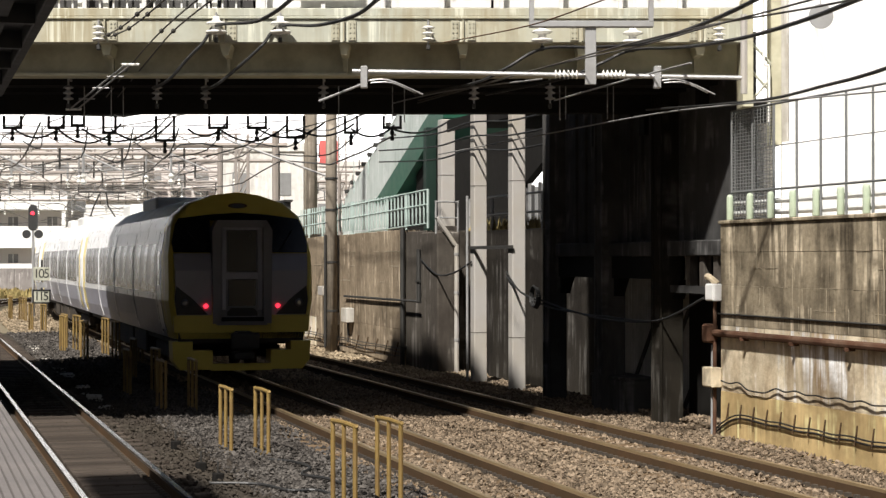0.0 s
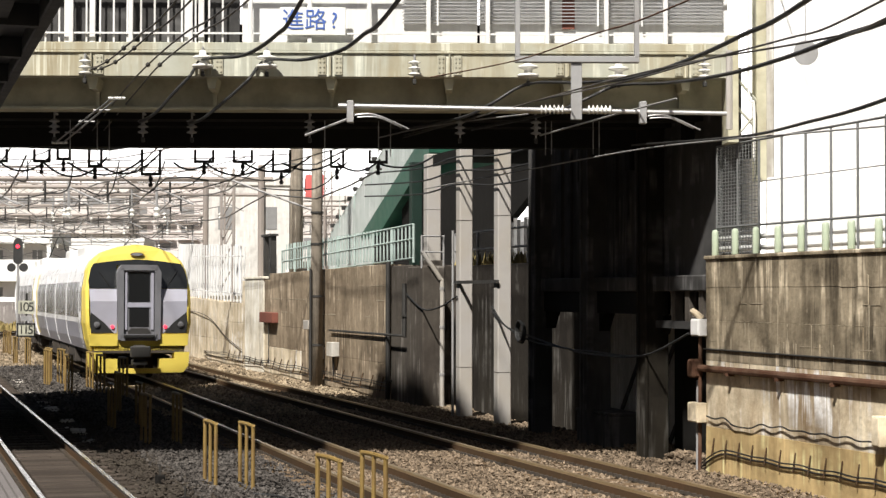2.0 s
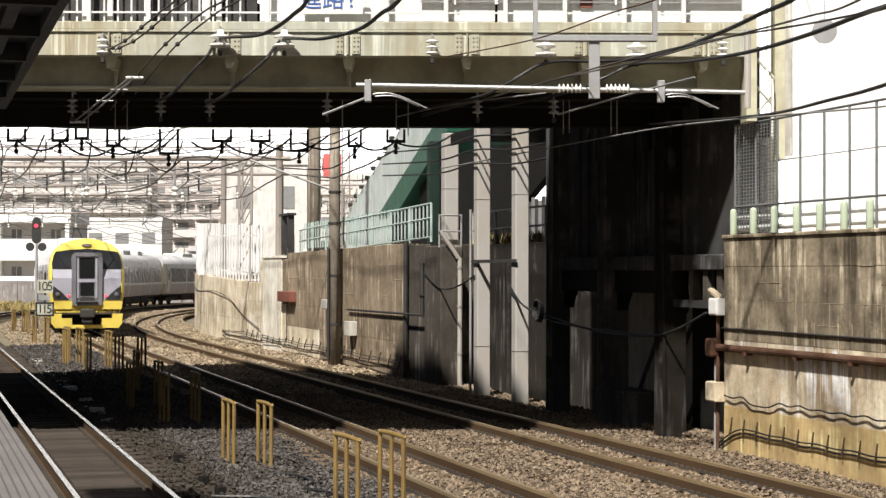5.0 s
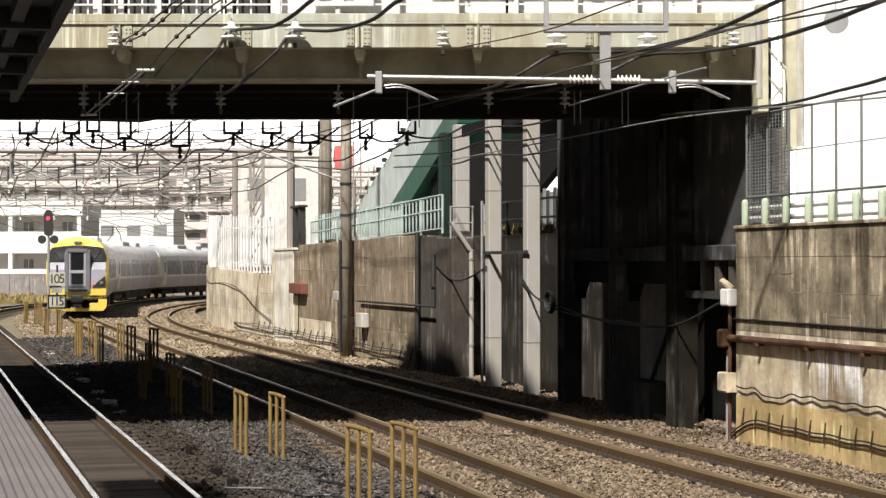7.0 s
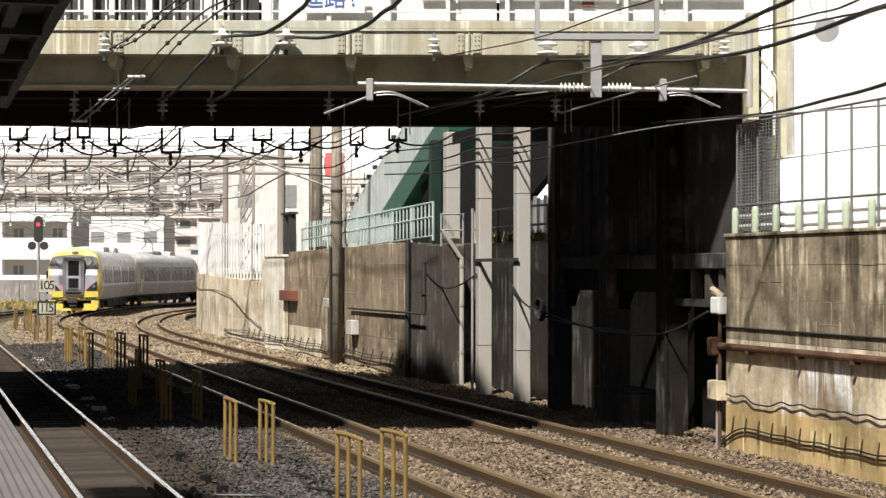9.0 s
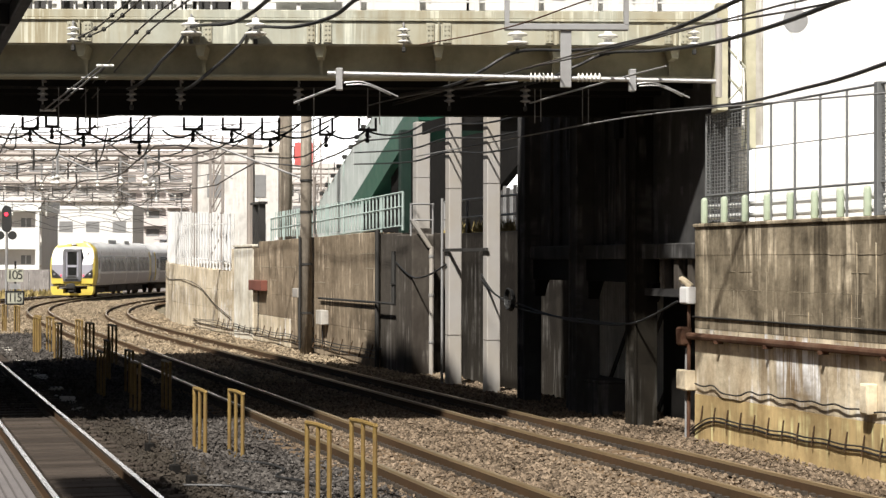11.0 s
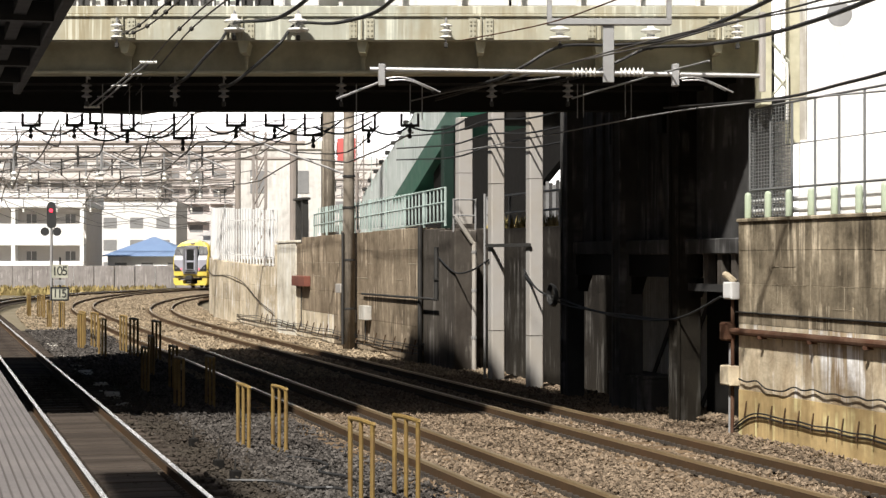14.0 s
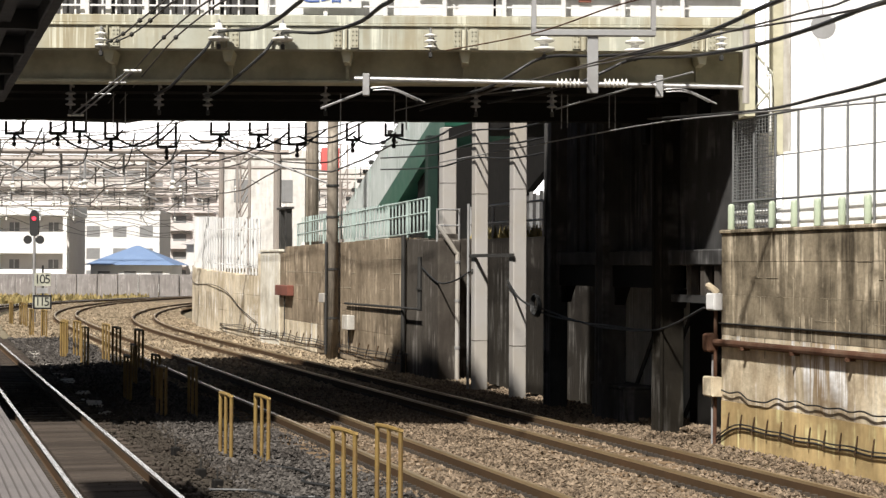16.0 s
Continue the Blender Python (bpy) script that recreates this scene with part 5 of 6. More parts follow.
block("beige house with a grey roof", -28.0, -20, 215, -0.4, 5.0, FAR_BEIGE, 2.8, 2.6, FAR_ROOF)
block("beige apartment block behind the houses", -66, -40, 262, -0.4, 17.5, FAR_BEIGE, 2.8, 3.2, None, True)
block("pinkish apartment block behind the houses", -48, -26, 290, -0.4, 19, FAR_PINK, 2.8, 3.4, None, True)
block("grey apartment block behind the houses", -44, -34, 235, -0.4, 9.0, FAR_GREY, 2.8, 2.8)
block("pale apartment block above the curve", -22, -9, 250, -0.4, 13.5, FAR_PINK, 2.9, 3.2, None, True)
block("beige tall block above the wall", -19, -6, 180, -0.4, 11.5, FAR_BEIGE, 3.0, 2.6, None, True)
block("white house above the wall", -12.5, -7.5, 112, -0.4, 9.0, FAR_CREAM, 2.9, 1.7)
rbd = thing("red_board", "red advertising board on a pole", "sign")
part("board", boxed(-4.2, -3.5, 72, 72.1, 6.2, 7.1), RED_BOARD, rbd)
part("post", tubed([(-3.9, 72.05, 2.5), (-3.9, 72.05, 6.2)], 0.05), GREY_STEEL, rbd)

# ---- green stair enclosure beyond the pillars ----
st = thing("stair_enclosure", "pale green sheeted sloping stair enclosure", "stair enclosure", LINE)
sb = bmesh.new()
prism(sb, [(1.3, 4.3), (1.3, 4.7), (13.5, 8.6), (13.5, 7.1), (5.9, 4.4)], 3.0, pose(3.0, 40.5, 0, 0, 0, -90))
part("sheet_wall", sb, GREEN_SHEET, st)
gb2 = bmesh.new()
prism(gb2, [(5.9, 4.38), (8.5, 4.38), (14.5, 6.6), (14.5, 7.4)], 3.0, pose(2.95, 40.5, 0, 0, 0, -90))
part("stringer", gb2, GREEN_PANEL, st, "dark green stair stringer")
for k, f in enumerate((0.12, 0.3, 0.5, 0.72, 0.9)):
    part("sheet_joint", boxed(2.985, 2.999, -0.03, 0.03, 0.0, 1.35, 0.0, pose(0, 39.2 - 12.2 * f, 4.42 + 3.2 * f)), MINT_PALE, st)
for k in range(14):
    f = (k + 0.5) / 14
    part("edge_lamp", boxed(2.9, 3.05, -0.09, 0.09, 0.0, 0.14, 0.02, pose(0, 39.2 - 12.2 * f, 4.71 + 3.9 * f)), DARK_STEEL, st)
part("post", boxed(0.9, 1.18, 20.3, 20.6, 2.2, 5.9, 0.02), GREEN_DARK, st, "dark green steel post")
part("skirt_wall", boxed(3.0, 3.2, 33, 39.5, 2.1, 4.45), GREEN_SHEET, st)
# near-black stretch carries the darkness under the stringer
part("skirt_wall", boxed(3.0, 3.2, 26, 32.99, 2.1, 4.45), SHADE_BLACK, st)
# roof slab added to keep the sun off the space behind the pillars
part("roof", boxed(0.37, 7.5, 9.2, 16.4, 5.62, 5.75), SHADE_BLACK, st, "near-black roof added to block the sun behind the pillars")
part("roof_edge", boxed(0.35, 0.37, 9.2, 16.4, 5.5, 5.78), SHADE_BLACK, st)
# near-black sheets stand in for the shaded space beyond the pillars
part("shade_backing", boxed(3.2, 3.4, 9, 17.4, 2.2, 5.9), SHADE_BLACK, st)
part("shade_backing", boxed(3.2, 3.4, 19.3, 30, 2.2, 5.9), SHADE_BLACK, st)
part("shade_backing", prism(bmesh.new(), [(17.4, 5.05), (19.3, 4.4), (19.3, 5.9), (17.4, 5.9)], 0.2, pose(3.4, 0, 0, 0, 0, 90)), SHADE_BLACK, st)
for k in range(7):
    part("screen_slat", boxed(3.2, 3.24, 17.41 + 0.27 * k, 17.60 + 0.27 * k, 2.2, 4.32 + 0.05 * (k % 3)), GREY_STEEL if k % 2 else SOOT_WALL, st)

# ---- the train ----
def half_width(z):
    pts = [(0.85, 1.30), (1.15, 1.40), (1.6, 1.473), (2.5, 1.473), (3.05, 1.38), (3.3, 1.27), (3.55, 0.98), (3.72, 0.48), (3.78, 0.0)]
    for (a, b), (c, d) in zip(pts, pts[1:]):
        if z <= c:
            return b + (d - b) * (z - a) / (c - a)
    return 0.0


def rake(z):
    return max(z - 2.2, 0) * 0.42 + max(1.4 - z, 0) * 0.08


ZS = (0.85, 1.0, 1.15, 1.4, 1.6, 2.0, 2.5, 2.8, 3.05, 3.2, 3.3, 3.42, 3.55, 3.64, 3.72, 3.775)


def section(y_of, scale):
    pts = [(-half_width(z) * scale, y_of(z), z) for z in ZS]
    return pts + [(-x, y, z) for x, y, z in pts[::-1]]


def body_mesh(cab):
    bm = bmesh.new()
    stations = [(lambda z: rake(z), 0.92), (lambda z: rake(z) + 0.10, 0.975), (lambda z: rake(z) * 0.9 + 0.4, 0.997), (lambda z: max(rake(z), 1.2), 1.0)] if cab else [(lambda z: 0.0, 0.98), (lambda z: 0.05, 1.0)]
    stations += [(lambda z: 20.45, 1.0), (lambda z: 20.5, 0.98)]
    rings = [[bm.verts.new(p) for p in section(f, s)] for f, s in stations]
    n = len(rings[0])
    for i, (q, w) in enumerate(zip(rings, rings[1:])):
        for j in range(n):
            f = bm.faces.new((q[j], w[j], w[(j + 1) % n], q[(j + 1) % n]))
            zc = sum(v.co.z for v in f.verts) / 4
            if cab and i < 3:
                f.material_index = 1
            elif zc > 3.3:
                f.material_index = 2
            elif zc < 1.55:
                f.material_index = 3
            f.smooth = zc > 3.0
    bm.faces.new(rings[0]).material_index = 1 if cab else 0
    bm.faces.new(rings[-1][::-1])
    return mesh_of(bm, "body", [TRAIN_WHITE, TRAIN_YELLOW, TRAIN_ROOF, TRAIN_LILAC])


def face_plate(name, outline, mat, parent, out=0.02, label="", deep=0.06, mirror=False):
    """A plate on the raked cab front; outline in x and z."""
    bm = bmesh.new()
    if mirror:
        face_plate(name, [(-x, z) for x, z in outline], mat, parent, out, label, deep)
    a = [bm.verts.new((x, rake(z) - out, z)) for x, z in outline]
    b = [bm.verts.new((x, rake(z) + deep, z)) for x, z in outline]
    n = len(a)
    bm.faces.new(a)
    bm.faces.new(b[::-1])
    for i in range(n):
        bm.faces.new((a[i], b[i], b[(i + 1) % n], a[(i + 1) % n]))
    bmesh.ops.recalc_face_normals(bm, faces=bm.faces[:])
    return part(name, bm, mat, parent, label)


PLAIN_BODY, CAB_BODY = body_mesh(False), body_mesh(True)


def side_sheet(bm, y0, y1, z0, z1, sgn, out):
    zs = [z0] + [z for z in ZS if z0 < z < z1] + [z1]
    a = [(bm.verts.new((sgn * (half_width(z) + out), y0, z)), bm.verts.new((sgn * (half_width(z) + out), y1, z))) for z in zs]
    b = [(bm.verts.new((sgn * (half_width(z) - 0.02), y0, z)), bm.verts.new((sgn * (half_width(z) - 0.02), y1, z))) for z in zs]
    for (p, q), (r, s) in zip(a, a[1:]):
        bm.faces.new((p, q, s, r))
    for (p, r), (q, s) in zip(zip(a, b), zip(a[1:], b[1:])):
        bm.faces.new((p[0], q[0], s[0], r[0]))
        bm.faces.new((p[1], r[1], s[1], q[1]))
    bm.faces.new((a[0][0], b[0][0], b[0][1], a[0][1]))
    bm.faces.new((a[-1][0], a[-1][1], b[-1][1], b[-1][0]))
    bmesh.ops.recalc_face_normals(bm, faces=bm.faces[:])


def meshed(name, mat, build):
    bm = bmesh.new()
    build(bm)
    return mesh_of(bm, name, mat)


WINDOW = {s: meshed("window", TRAIN_GLASS, lambda bm: side_sheet(bm, 0, 1.3, 1.74, 2.74, s, 0.006)) for s in (-1, 1)}
PILLAR = {s: meshed("pillar_strip", TRAIN_GREY, lambda bm: side_sheet(bm, 0, 0.06, 1.74, 2.74, s, 0.004)) for s in (-1, 1)}
DOOR = {s: meshed("door", TRAIN_WHITE, lambda bm: side_sheet(bm, 0, 0.7, 1.0, 2.95, s, 0.008)) for s in (-1, 1)}
DOOR_EDGE = {s: meshed("door_edge", RUBBER, lambda bm: (side_sheet(bm, -0.04, 0.0, 0.95, 2.98, s, 0.01), side_sheet(bm, 0.7, 0.73, 0.95, 2.98, s, 0.01))) for s in (-1, 1)}
DOOR_GLASS = {s: meshed("door_window", DARK_GLASS, lambda bm: side_sheet(bm, 0.2, 0.5, 1.9, 2.6, s, 0.014)) for s in (-1, 1)}
PANEL_JOINT = {s: meshed("panel_joint", TRAIN_WHITE, lambda bm: side_sheet(bm, -0.07, 0.07, 0.9, 3.0, s, 0.012)) for s in (-1, 1)}
STRIPE = {s: meshed("stripe", TRAIN_YELLOW, lambda bm: side_sheet(bm, 0, 0.22, 0.95, 3.1, s, 0.005)) for s in (-1, 1)}
WHEEL = mesh_of(lathe(bmesh.new(), [(0.45, 0), (0.45, 0.03), (0.43, 0.13), (0.2, 0.13)], 20), "wheel", RAIL_RUST)
BOGIE = mesh_of(box(box(boxed(-1.1, -0.9, -1.6, 1.6, 0.35, 0.65, 0.03), 0.9, 1.1, -1.6, 1.6, 0.35, 0.65, 0.03), -1.0, 1.0, -0.25, 0.25, 0.35, 0.7, 0.03), "bogie_frame", UNDERFRAME)


def shared(name, me, parent, loc=(0, 0, 0), rot=None):
    o = new(name, me)
    o.parent = parent
    o.matrix_basis = Matrix.Translation(loc) @ (rot or Matrix.Identity(4))
    return o


def train_car(tail):
    car = thing("train_car", "white electric train rear car with a yellow and white cab end" if tail else "white electric train car with dark tinted windows", "train car", group="cars of the train")
    shared("body", CAB_BODY if tail else PLAIN_BODY, car)
    for s in (-1, 1):
        for k in range(4):
            y = 2.0 + 4.45 * k
            for j in range(3):
                shared("window", WINDOW[s], car, (0, y + 1.36 * j, 0))
                if j < 2:
                    shared("pillar_strip", PILLAR[s], car, (0, y + 1.36 * j + 1.3, 0))
            shared("panel_joint", PANEL_JOINT[s], car, (0, y - 0.2, 0))
        d = shared("door", DOOR[s], car, (0, 1.0, 0))
        shared("door_edge", DOOR_EDGE[s], d)
        shared("door_window", DOOR_GLASS[s], d)
        shared("stripe", STRIPE[s], car, (0, 0.72, 0))
        shared("stripe", STRIPE[s], car, (0, 19.75, 0))
        shared("stripe", STRIPE[s], car, (0, 20.15, 0))
    for yb in (3.4, 17.2):
        b = shared("bogie_frame", BOGIE, car, (0, yb, 0))
        for yw in (-1.05, 1.05):
            for s in (-1, 1):
                shared("wheel", WHEEL, b, (s * 0.5, yw, 0.45), Matrix.Rotation(math.radians(90 * s), 4, "Y"))
    for y0, y1 in ((5.6, 8.0), (8.4, 11.5), (12.0, 15.0)):
        part("underfloor_box", boxed(-1.25, 1.25, y0, y1, 0.35, 0.84, 0.03), UNDERFRAME, car)
    part("underframe", boxed(-1.2, 1.2, 0.5, 20.3, 0.72, 0.87), UNDERFRAME, car)
    for y0, y1 in ((7.6, 10.4), (13.4, 15.2)):
        part("roof_unit", boxed(-0.8, 0.8, y0, y1, 3.55, 3.9, 0.06), TRAIN_ROOF, car)
    return car


tail_car = train_car(True)
face_plate("lower_mask", [(0.60, 1.32), (1.29, 1.32), (1.32, 2.2), (0.60, 2.2)], TRAIN_LILAC, tail_car, 0.018, "pale grey-lilac cab mask", mirror=True)
face_plate("upper_mask", [(0.60, 2.2), (1.32, 2.2), (1.34, 2.54), (0.60, 2.54)], TRAIN_LILAC, tail_car, 0.018, "pale grey-lilac cab mask", mirror=True)
face_plate("windscreen", [(0.58, 2.56), (1.34, 2.56), (1.36, 2.75), (1.28, 3.1), (1.2, 3.24), (0.58, 3.32)], DARK_GLASS, tail_car, 0.03, "dark cab windscreen", mirror=True)
face_plate("windscreen_top", [(-0.58, 3.2), (0.58, 3.2), (0.58, 3.32), (0, 3.36), (-0.58, 3.32)], DARK_GLASS, tail_car, 0.025)
face_plate("headlight_panel", [(1.30, 1.90), (1.33, 1.62), (1.29, 1.33), (0.68, 1.33), (0.95, 1.62)], SIGN_BLACK, tail_car, 0.028, "black headlight panel", mirror=True)
for s in (-1, 1):
    hl = part("headlight", lathe(bmesh.new(), [(0.085, 0), (0.085, 0.04), (0.04, 0.06)], 14, pose(1.14 * s, -0.02, 1.56, 90)), LAMP_CLEAR, tail_car, "clear headlight lens")
    part("tail_light", lathe(bmesh.new(), [(0.045, 0), (0.045, 0.045)], 14, pose(0.72 * s, -0.005, 1.50, 90)), RED_LAMP, tail_car, "glowing red tail light")
    part("wiper", tubed([(0.75 * s, rake(2.6) - 0.05, 2.56), (1.05 * s, rake(3.0) - 0.06, 3.0)], 0.014, 5), RUBBER, tail_car)
gd = bmesh.new()
for sgn in (-1, 1):
    prism(gd, [(0.42 * sgn, 1.15), (0.58 * sgn, 1.15), (0.60 * sgn, 3.0), (0.5 * sgn, 3.18), (0.42 * sgn, 3.05)], 0.5, pose(0, -0.10, 0))
prism(gd, [(-0.5, 3.05), (0.5, 3.05), (0.48, 3.2), (-0.48, 3.2)], 0.6, pose(0, -0.10, 0))
prism(gd, [(-0.5, 1.12), (0.5, 1.12), (0.5, 1.3), (-0.5, 1.3)], 0.5, pose(0, -0.10, 0))
bmesh.ops.recalc_face_normals(gd, faces=gd.faces[:])
gang = part("gangway_frame", gd, TRAIN_GREY, tail_car, "grey gangway frame")
part("gangway_door", boxed(-0.43, 0.43, -0.02, 0.3, 1.28, 3.08, 0.01), TRAIN_GREY, tail_car)
part("door_glass", boxed(-0.29, 0.29, -0.035, -0.02, 2.18, 3.0, 0.006), DARK_GLASS, tail_car)
part("door_glass", boxed(-0.27, 0.27, -0.035, -0.02, 1.5, 2.02, 0.006), DARK_GLASS, tail_car)
part("door_bar", boxed(-0.34, 0.34, -0.05, -0.02, 2.03, 2.16, 0.006), TRAIN_LILAC, tail_car)
part("step", boxed(-0.42, 0.42, -0.16, 0.1, 1.20, 1.28, 0.01), RUBBER, tail_car)
face_plate("roof_lamp", [(0.19 * math.cos(a), 3.50 + 0.055 * math.sin(a)) for a in [2 * math.pi * k / 20 for k in range(20)]], RUST, tail_car, 0.05, "small brown oval lamp above the windscreen")
face_plate("roof_lamp_glass", [(0.15 * math.cos(a), 3.50 + 0.04 * math.sin(a)) for a in [2 * math.pi * k / 20 for k in range(20)]], LAMP_CLEAR, tail_car, 0.06)
for sgn in (-1, 1):
    part("door_frame", boxed(sgn * 0.36 - 0.04, sgn * 0.36 + 0.04, -0.055, -0.018, 1.42, 3.06, 0.006), TRAIN_LILAC, tail_car, "pale grey door frame")
part("door_frame", boxed(-0.32, 0.32, -0.05, -0.018, 3.0, 3.06, 0.006), TRAIN_LILAC, tail_car, "pale grey door frame")
part("kick_step", prism(bmesh.new(), [(-0.3, 1.30), (0.3, 1.30), (0.3, 1.38), (0.22, 1.46), (-0.22, 1.46), (-0.3, 1.38)], 0.06, pose(0, -0.09, 0)), DARK_STEEL, tail_car)
face_plate("front_band", [(0.58, 0.98), (1.34, 0.98), (1.36, 1.30), (0.58, 1.30)], TRAIN_YELLOW, tail_car, 0.05, "yellow front band", mirror=True)
face_plate("front_band_gap", [(-1.25, 0.78), (1.25, 0.78), (1.25, 0.97), (-1.25, 0.97)], UNDERFRAME, tail_car, 0.0)
face_plate("skirt", [(0.58, 0.24), (1.22, 0.24), (1.36, 0.42), (1.38, 0.80), (0.98, 0.80), (0.98, 0.62), (0.58, 0.62)], TRAIN_YELLOW, tail_car, 0.10, "yellow front skirt", 0.5, True)
face_plate("skirt_bar", [(-0.6, 0.22), (0.6, 0.22), (0.6, 0.36), (-0.6, 0.36)], TRAIN_YELLOW, tail_car, 0.10)
cpb = bmesh.new()
box(cpb, -0.16, 0.16, -0.42, 0.4, 0.62, 1.0, 0.03)
box(cpb, -0.28, 0.28, -0.46, -0.36, 0.66, 0.98, 0.03)
box(cpb, -0.2, 0.2, -0.36, 0.1, 0.45, 0.6, 0.02)
part("coupler", cpb, DARK_STEEL, tail_car, "dark steel coupler")
cars = [tail_car] + [train_car(False) for _ in range(4)]


def pantograph(car, y):
    pb = bmesh.new()
    for a, b in (((-0.5, y, 3.8), (-0.25, y + 1.0, 4.35)), ((0.5, y, 3.8), (0.25, y + 1.0, 4.35)), ((-0.25, y + 1.0, 4.35), (-0.1, y + 0.1, 4.8)), ((0.25, y + 1.0, 4.35), (0.1, y + 0.1, 4.8)), ((-0.8, y + 0.1, 4.82), (0.8, y + 0.1, 4.82)), ((-0.8, y + 0.35, 4.82), (0.8, y + 0.35, 4.82))):
        tube(pb, [a, b], 0.03, 5)
    part("pantograph", pb, DARK_STEEL, car)


pantograph(cars[1], 9.0)
pantograph(cars[3], 9.0)


SIZE = 1.035
for car in cars:
    for child in car.children:
        child.matrix_basis = Matrix.Scale(SIZE, 4) @ child.matrix_basis


def tail_at(t):
    return 25.4 + 7.59 * t + 0.0395 * t * t


def motions():
    for i, car in enumerate(cars):
        rows = []
        for k in range(33):
            t = k * 0.5
            s = tail_at(t) + 21.7 * i
            ax, ay, _ = on_track("middle", s + 3.52)
            bx, by, _ = on_track("middle", s + 17.8)
            h = math.atan2(bx - ax, by - ay)
            rows.append((t, pose(ax - 3.52 * math.sin(h), ay - 3.52 * math.cos(h), 0, 0, 0, -math.degrees(h))))
        walk(car, rows)


# ---- sleepers, clips, lids and loose stones ----
def sleeper_mesh(mat):
    return mesh_of(box(bmesh.new(), -1.0, 1.0, -0.11, 0.11, -0.06, 0.0, 0.012), "sleeper", mat)


SLEEPER_ME = {"middle": sleeper_mesh(SLEEPER), "wall": sleeper_mesh(SLEEPER), "platform": sleeper_mesh(TIMBER)}
for which, tr in track_things.items():
    rest = bmesh.new()
    clips = bmesh.new()
    s = -8.0
    while s < 120:
        x, y, a = on_track(which, s)
        m = pose(x, y, -0.155, 0, 0, -math.degrees(a))
        if s < 60:
            o = new("sleeper", SLEEPER_ME[which])
            o.parent, o.matrix_basis = tr, m
            if s < 30:
                for side in (-0.5335, 0.5335):
                    for dx in (-0.09, 0.09):
                        for dy in (-0.2, 0.0, 0.2):
                            box(clips, side + dx - 0.028, side + dx + 0.028, dy - 0.04, dy + 0.04, 0.0, 0.045, 0, m)
        else:
            box(rest, -1.0, 1.0, -0.11, 0.11, -0.06, 0.0, 0, m)
        s += 0.6
    tagged(part("far_sleepers", rest, SLEEPER if which != "platform" else TIMBER, tr), kind="stuff")
    tagged(part("rail_clips", clips, UNDERFRAME, tr), kind="stuff")
boards = thing("track_boards", "dark weathered timber boards between the platform rails", "boards", kind="structure")
plank = mesh_of(boxed(-0.38, 0.38, -0.135, 0.135, -0.06, 0.0, 0.01), "board", TIMBER)
for k in range(70):
    x, y, a = on_track("platform", -2 + 0.29 * k)
    o = new("board", plank)
    o.parent, o.matrix_basis = boards, pose(x, y, -0.11 + 0.006 * math.sin(k * 2.3), 0, 0, -math.degrees(a))
trough = thing("cable_trough", "row of pale concrete cable trough lids", "cable trough")
lid = mesh_of(boxed(-0.15, 0.15, -0.46, 0.46, -0.05, 0.0, 0.012), "lid", CONCRETE_PALE)
for k in range(48):
    x, y, a = on_track("middle", 4 + 1.0 * k)
    if k < 17 or k % 3 == 1 or k % 7 == 3:
        continue
    o = new("lid", lid)
    o.parent, o.matrix_basis = trough, pose(x - 3.1 * math.cos(a), y + 3.1 * math.sin(a), -0.165 + 0.03 * math.sin(k * 1.7), 2 * math.sin(k), 3 * math.sin(k * 1.3), -math.degrees(a) + 3 * math.sin(k * 2.1))


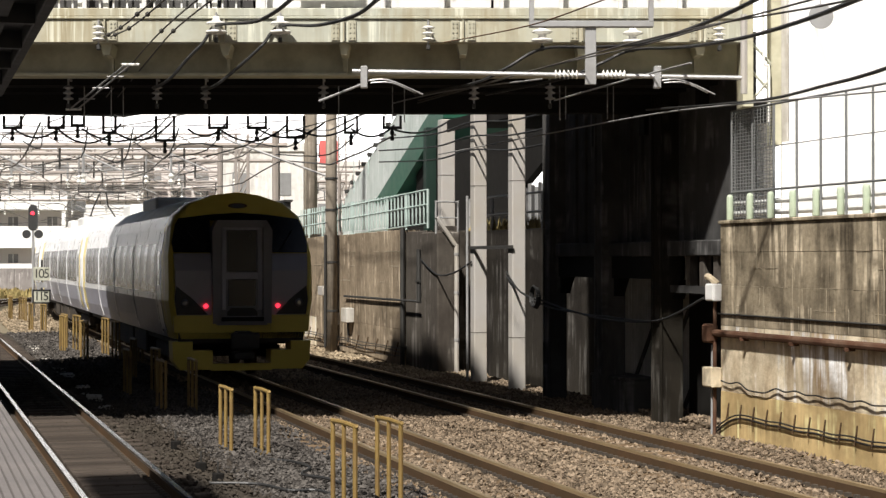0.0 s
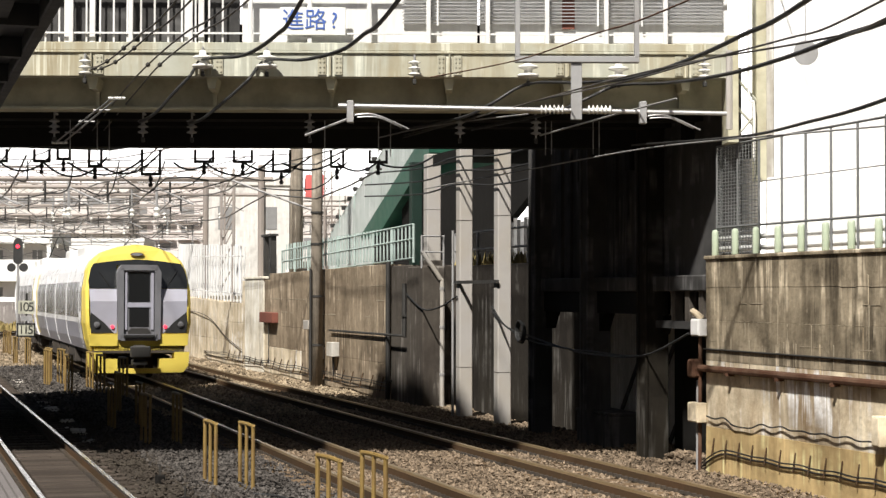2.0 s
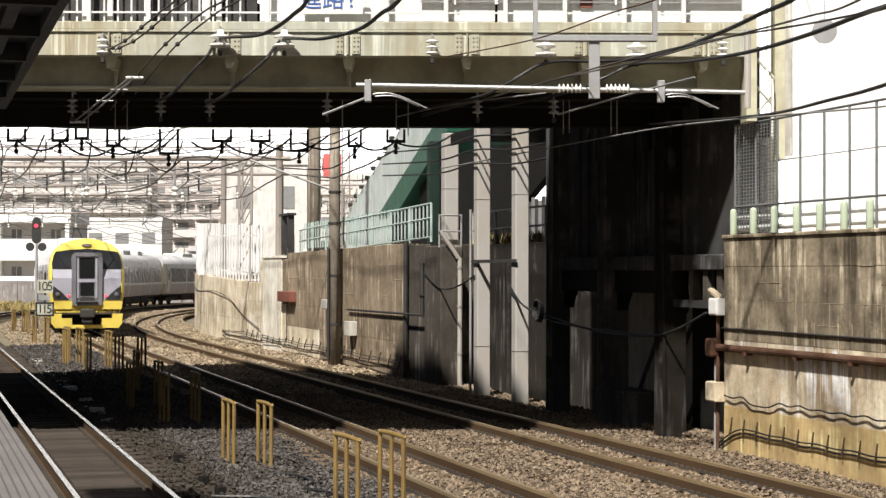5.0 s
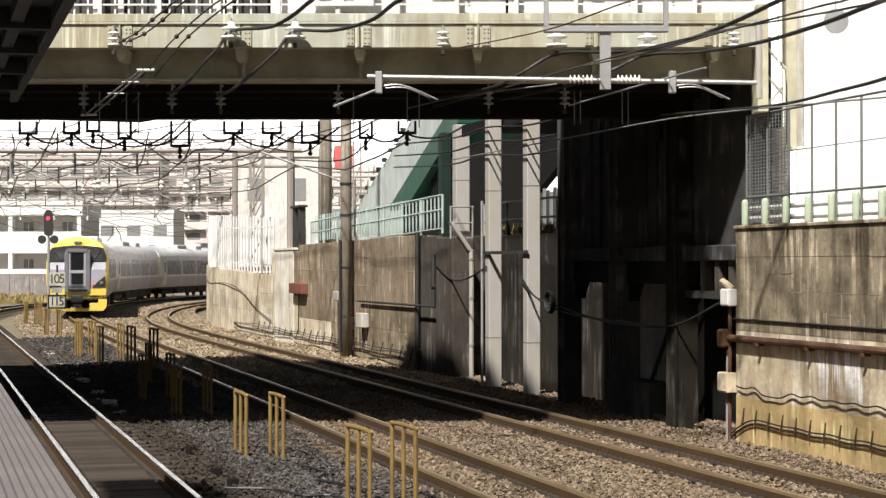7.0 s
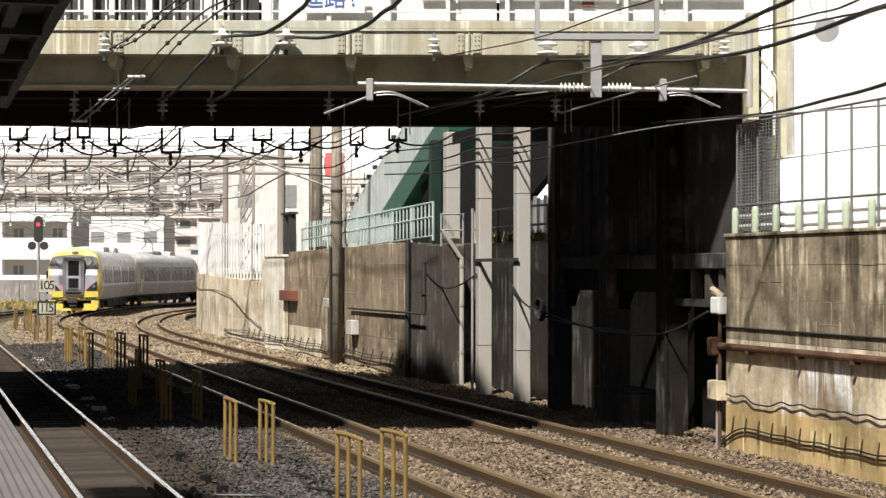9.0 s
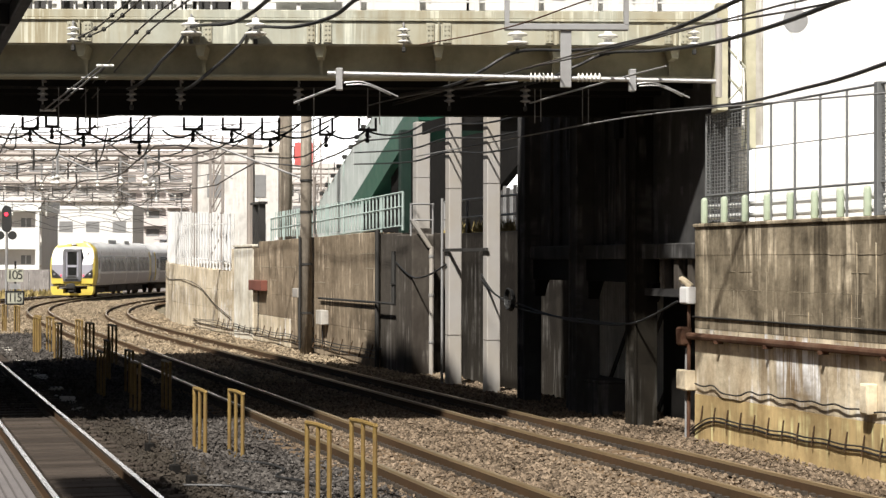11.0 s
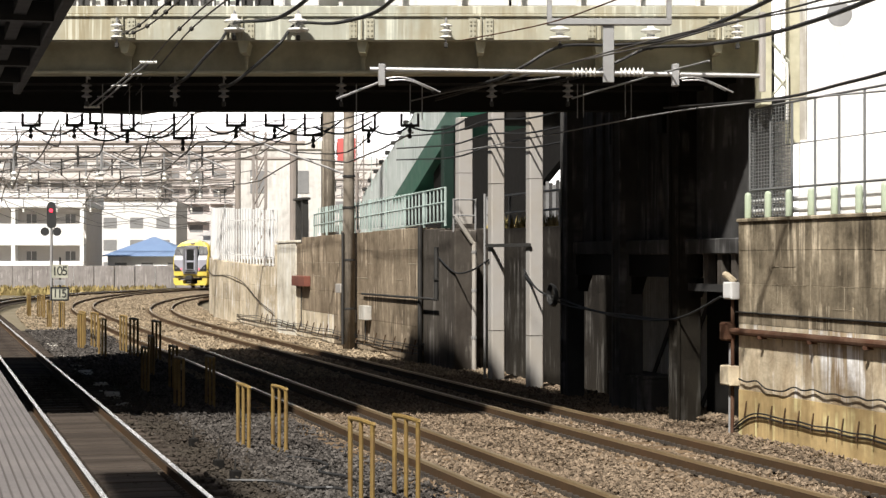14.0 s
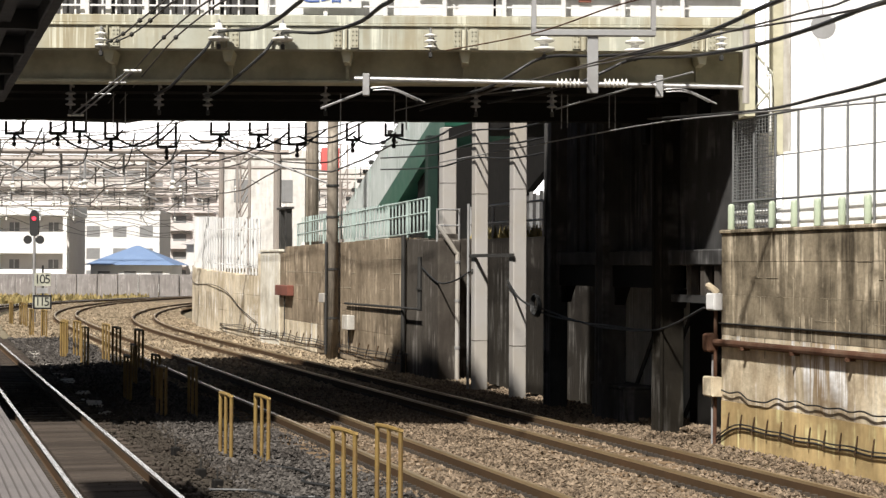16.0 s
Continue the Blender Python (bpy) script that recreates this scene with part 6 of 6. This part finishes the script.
def stones(name, count, o0, o1, s0, s1, lo, hi, mat, label, seed, lift=-0.165):
    """Loose angular stones strewn along the middle track."""
    rng = np.random.default_rng(seed)
    s = s0 + (s1 - s0) * rng.random(count) ** 1.35
    o = o0 + (o1 - o0) * rng.random(count)
    _, x0, y0, a0 = np.array(CENTRES["middle"]).T
    sg = np.array(CENTRES["middle"])[:, 0]
    cx, cy, ca = np.interp(s, sg, x0), np.interp(s, sg, y0), np.interp(s, sg, a0)
    px_, py_ = cx + o * np.cos(ca), cy - o * np.sin(ca)
    near_rail = np.zeros(count, bool)
    for which in TRACKS:
        q = np.array(CENTRES[which])
        tx, ty, ta = np.interp(py_, q[:, 2], q[:, 1]), py_, np.interp(py_, q[:, 2], q[:, 3])
        d = np.abs((px_ - tx) * np.cos(ta))
        near_rail |= np.abs(d - 0.5335) < 0.12
    keep = ~near_rail
    px_, py_ = px_[keep], py_[keep]
    n = len(px_)
    size = lo + (hi - lo) * rng.random(n) ** 2
    dirs = np.array([(1, 0, 0), (-1, 0, 0), (0, 1, 0), (0, -1, 0), (0, 0, 1), (0, 0, -1)], float)
    v = dirs[None] * (size[:, None, None] * (0.6 + 0.7 * rng.random((n, 6, 1)))) + rng.normal(0, 0.22, (n, 6, 3)) * size[:, None, None]
    t = rng.random(n) * 6.283
    c, si_ = np.cos(t)[:, None], np.sin(t)[:, None]
    vx, vy = v[..., 0] * c - v[..., 1] * si_, v[..., 0] * si_ + v[..., 1] * c
    hump = 0.02 * np.sin(px_ * 1.7 + 0.6 * py_) * np.sin(py_ * 0.9)
    v = np.stack([vx + px_[:, None], vy + py_[:, None], v[..., 2] * 0.8 + lift + (hump + 0.02 * rng.random(n))[:, None]], -1).reshape(-1, 3)
    tri = np.array([(0, 2, 4), (2, 1, 4), (1, 3, 4), (3, 0, 4), (2, 0, 5), (1, 2, 5), (3, 1, 5), (0, 3, 5)])
    f = (tri[None] + 6 * np.arange(n)[:, None, None]).reshape(-1, 3)
    me = bpy.data.meshes.new(name)
    me.from_pydata(v.tolist(), [], f.tolist())
    me.materials.append(mat)
    tagged(new(name, me), label, "ballast", kind="stuff")


stones("grey_stones", 16000, -2.6, -0.7, 0, 30, 0.018, 0.042, STONE_GREY, "loose dull grey ballast stones between the tracks", 13)
stones("ballast_stones", 60000, -0.8, 6.1, 0, 30, 0.018, 0.042, STONE, "loose brown and grey ballast stones between the tracks", 3)
stones("far_ballast_stones", 30000, -0.9, 6.1, 28, 125, 0.03, 0.08, STONE_PALE, "loose ballast stones further along the tracks", 4)
stones("outer_ballast_stones", 5000, -3.2, -0.9, 57, 125, 0.03, 0.08, STONE_PALE, "loose ballast stones outside the curve", 14)
stones("dull_stones", 6000, -3.4, -0.9, 28, 58, 0.025, 0.06, STONE_GREY, "dull grey stones beside the hoop handrails", 15)
stones("dark_stones", 9000, -5.4, -2.4, 0, 30, 0.018, 0.045, BALLAST_DARK, "dark oily stones beside the platform track", 5)
stones("wall_stones", 5000, 5.6, 6.6, 4, 20, 0.03, 0.06, STONE, "stones heaped along the foot of the wall", 6, -0.12)

for pts in ([(-2.1, 24.6), (-1.75, 24.3), (-1.5, 23.6), (-1.55, 22.9), (-1.2, 22.4), (-0.9, 21.6)], [(-2.6, 22.0), (-2.0, 21.9), (-1.6, 21.3), (-1.2, 21.2), (-0.7, 19.6)]):
    gc = thing("ground_cable", "black cable lying loose on the ballast", "cable")
    part("cable", tubed(smooth_path([(x, y, -0.13) for x, y in pts], 5), 0.018, 6), CABLE, gc)
for x, y in ((-3.6, 26.6), (-2.55, 22.6), (-3.3, 30.0), (-2.9, 23.8)):
    st_ = thing("marker_stub", "small dark marker block between the tracks", "marker", pose(x, y, -0.2, 0, 0, 25))
    part("block", boxed(-0.06, 0.06, -0.06, 0.06, 0, 0.12, 0.01), SHADE_BLACK, st_)
    part("pin", tubed([(0, 0, 0.1), (0, 0, 0.26)], 0.012, 5), DARK_STEEL, st_)

motions()
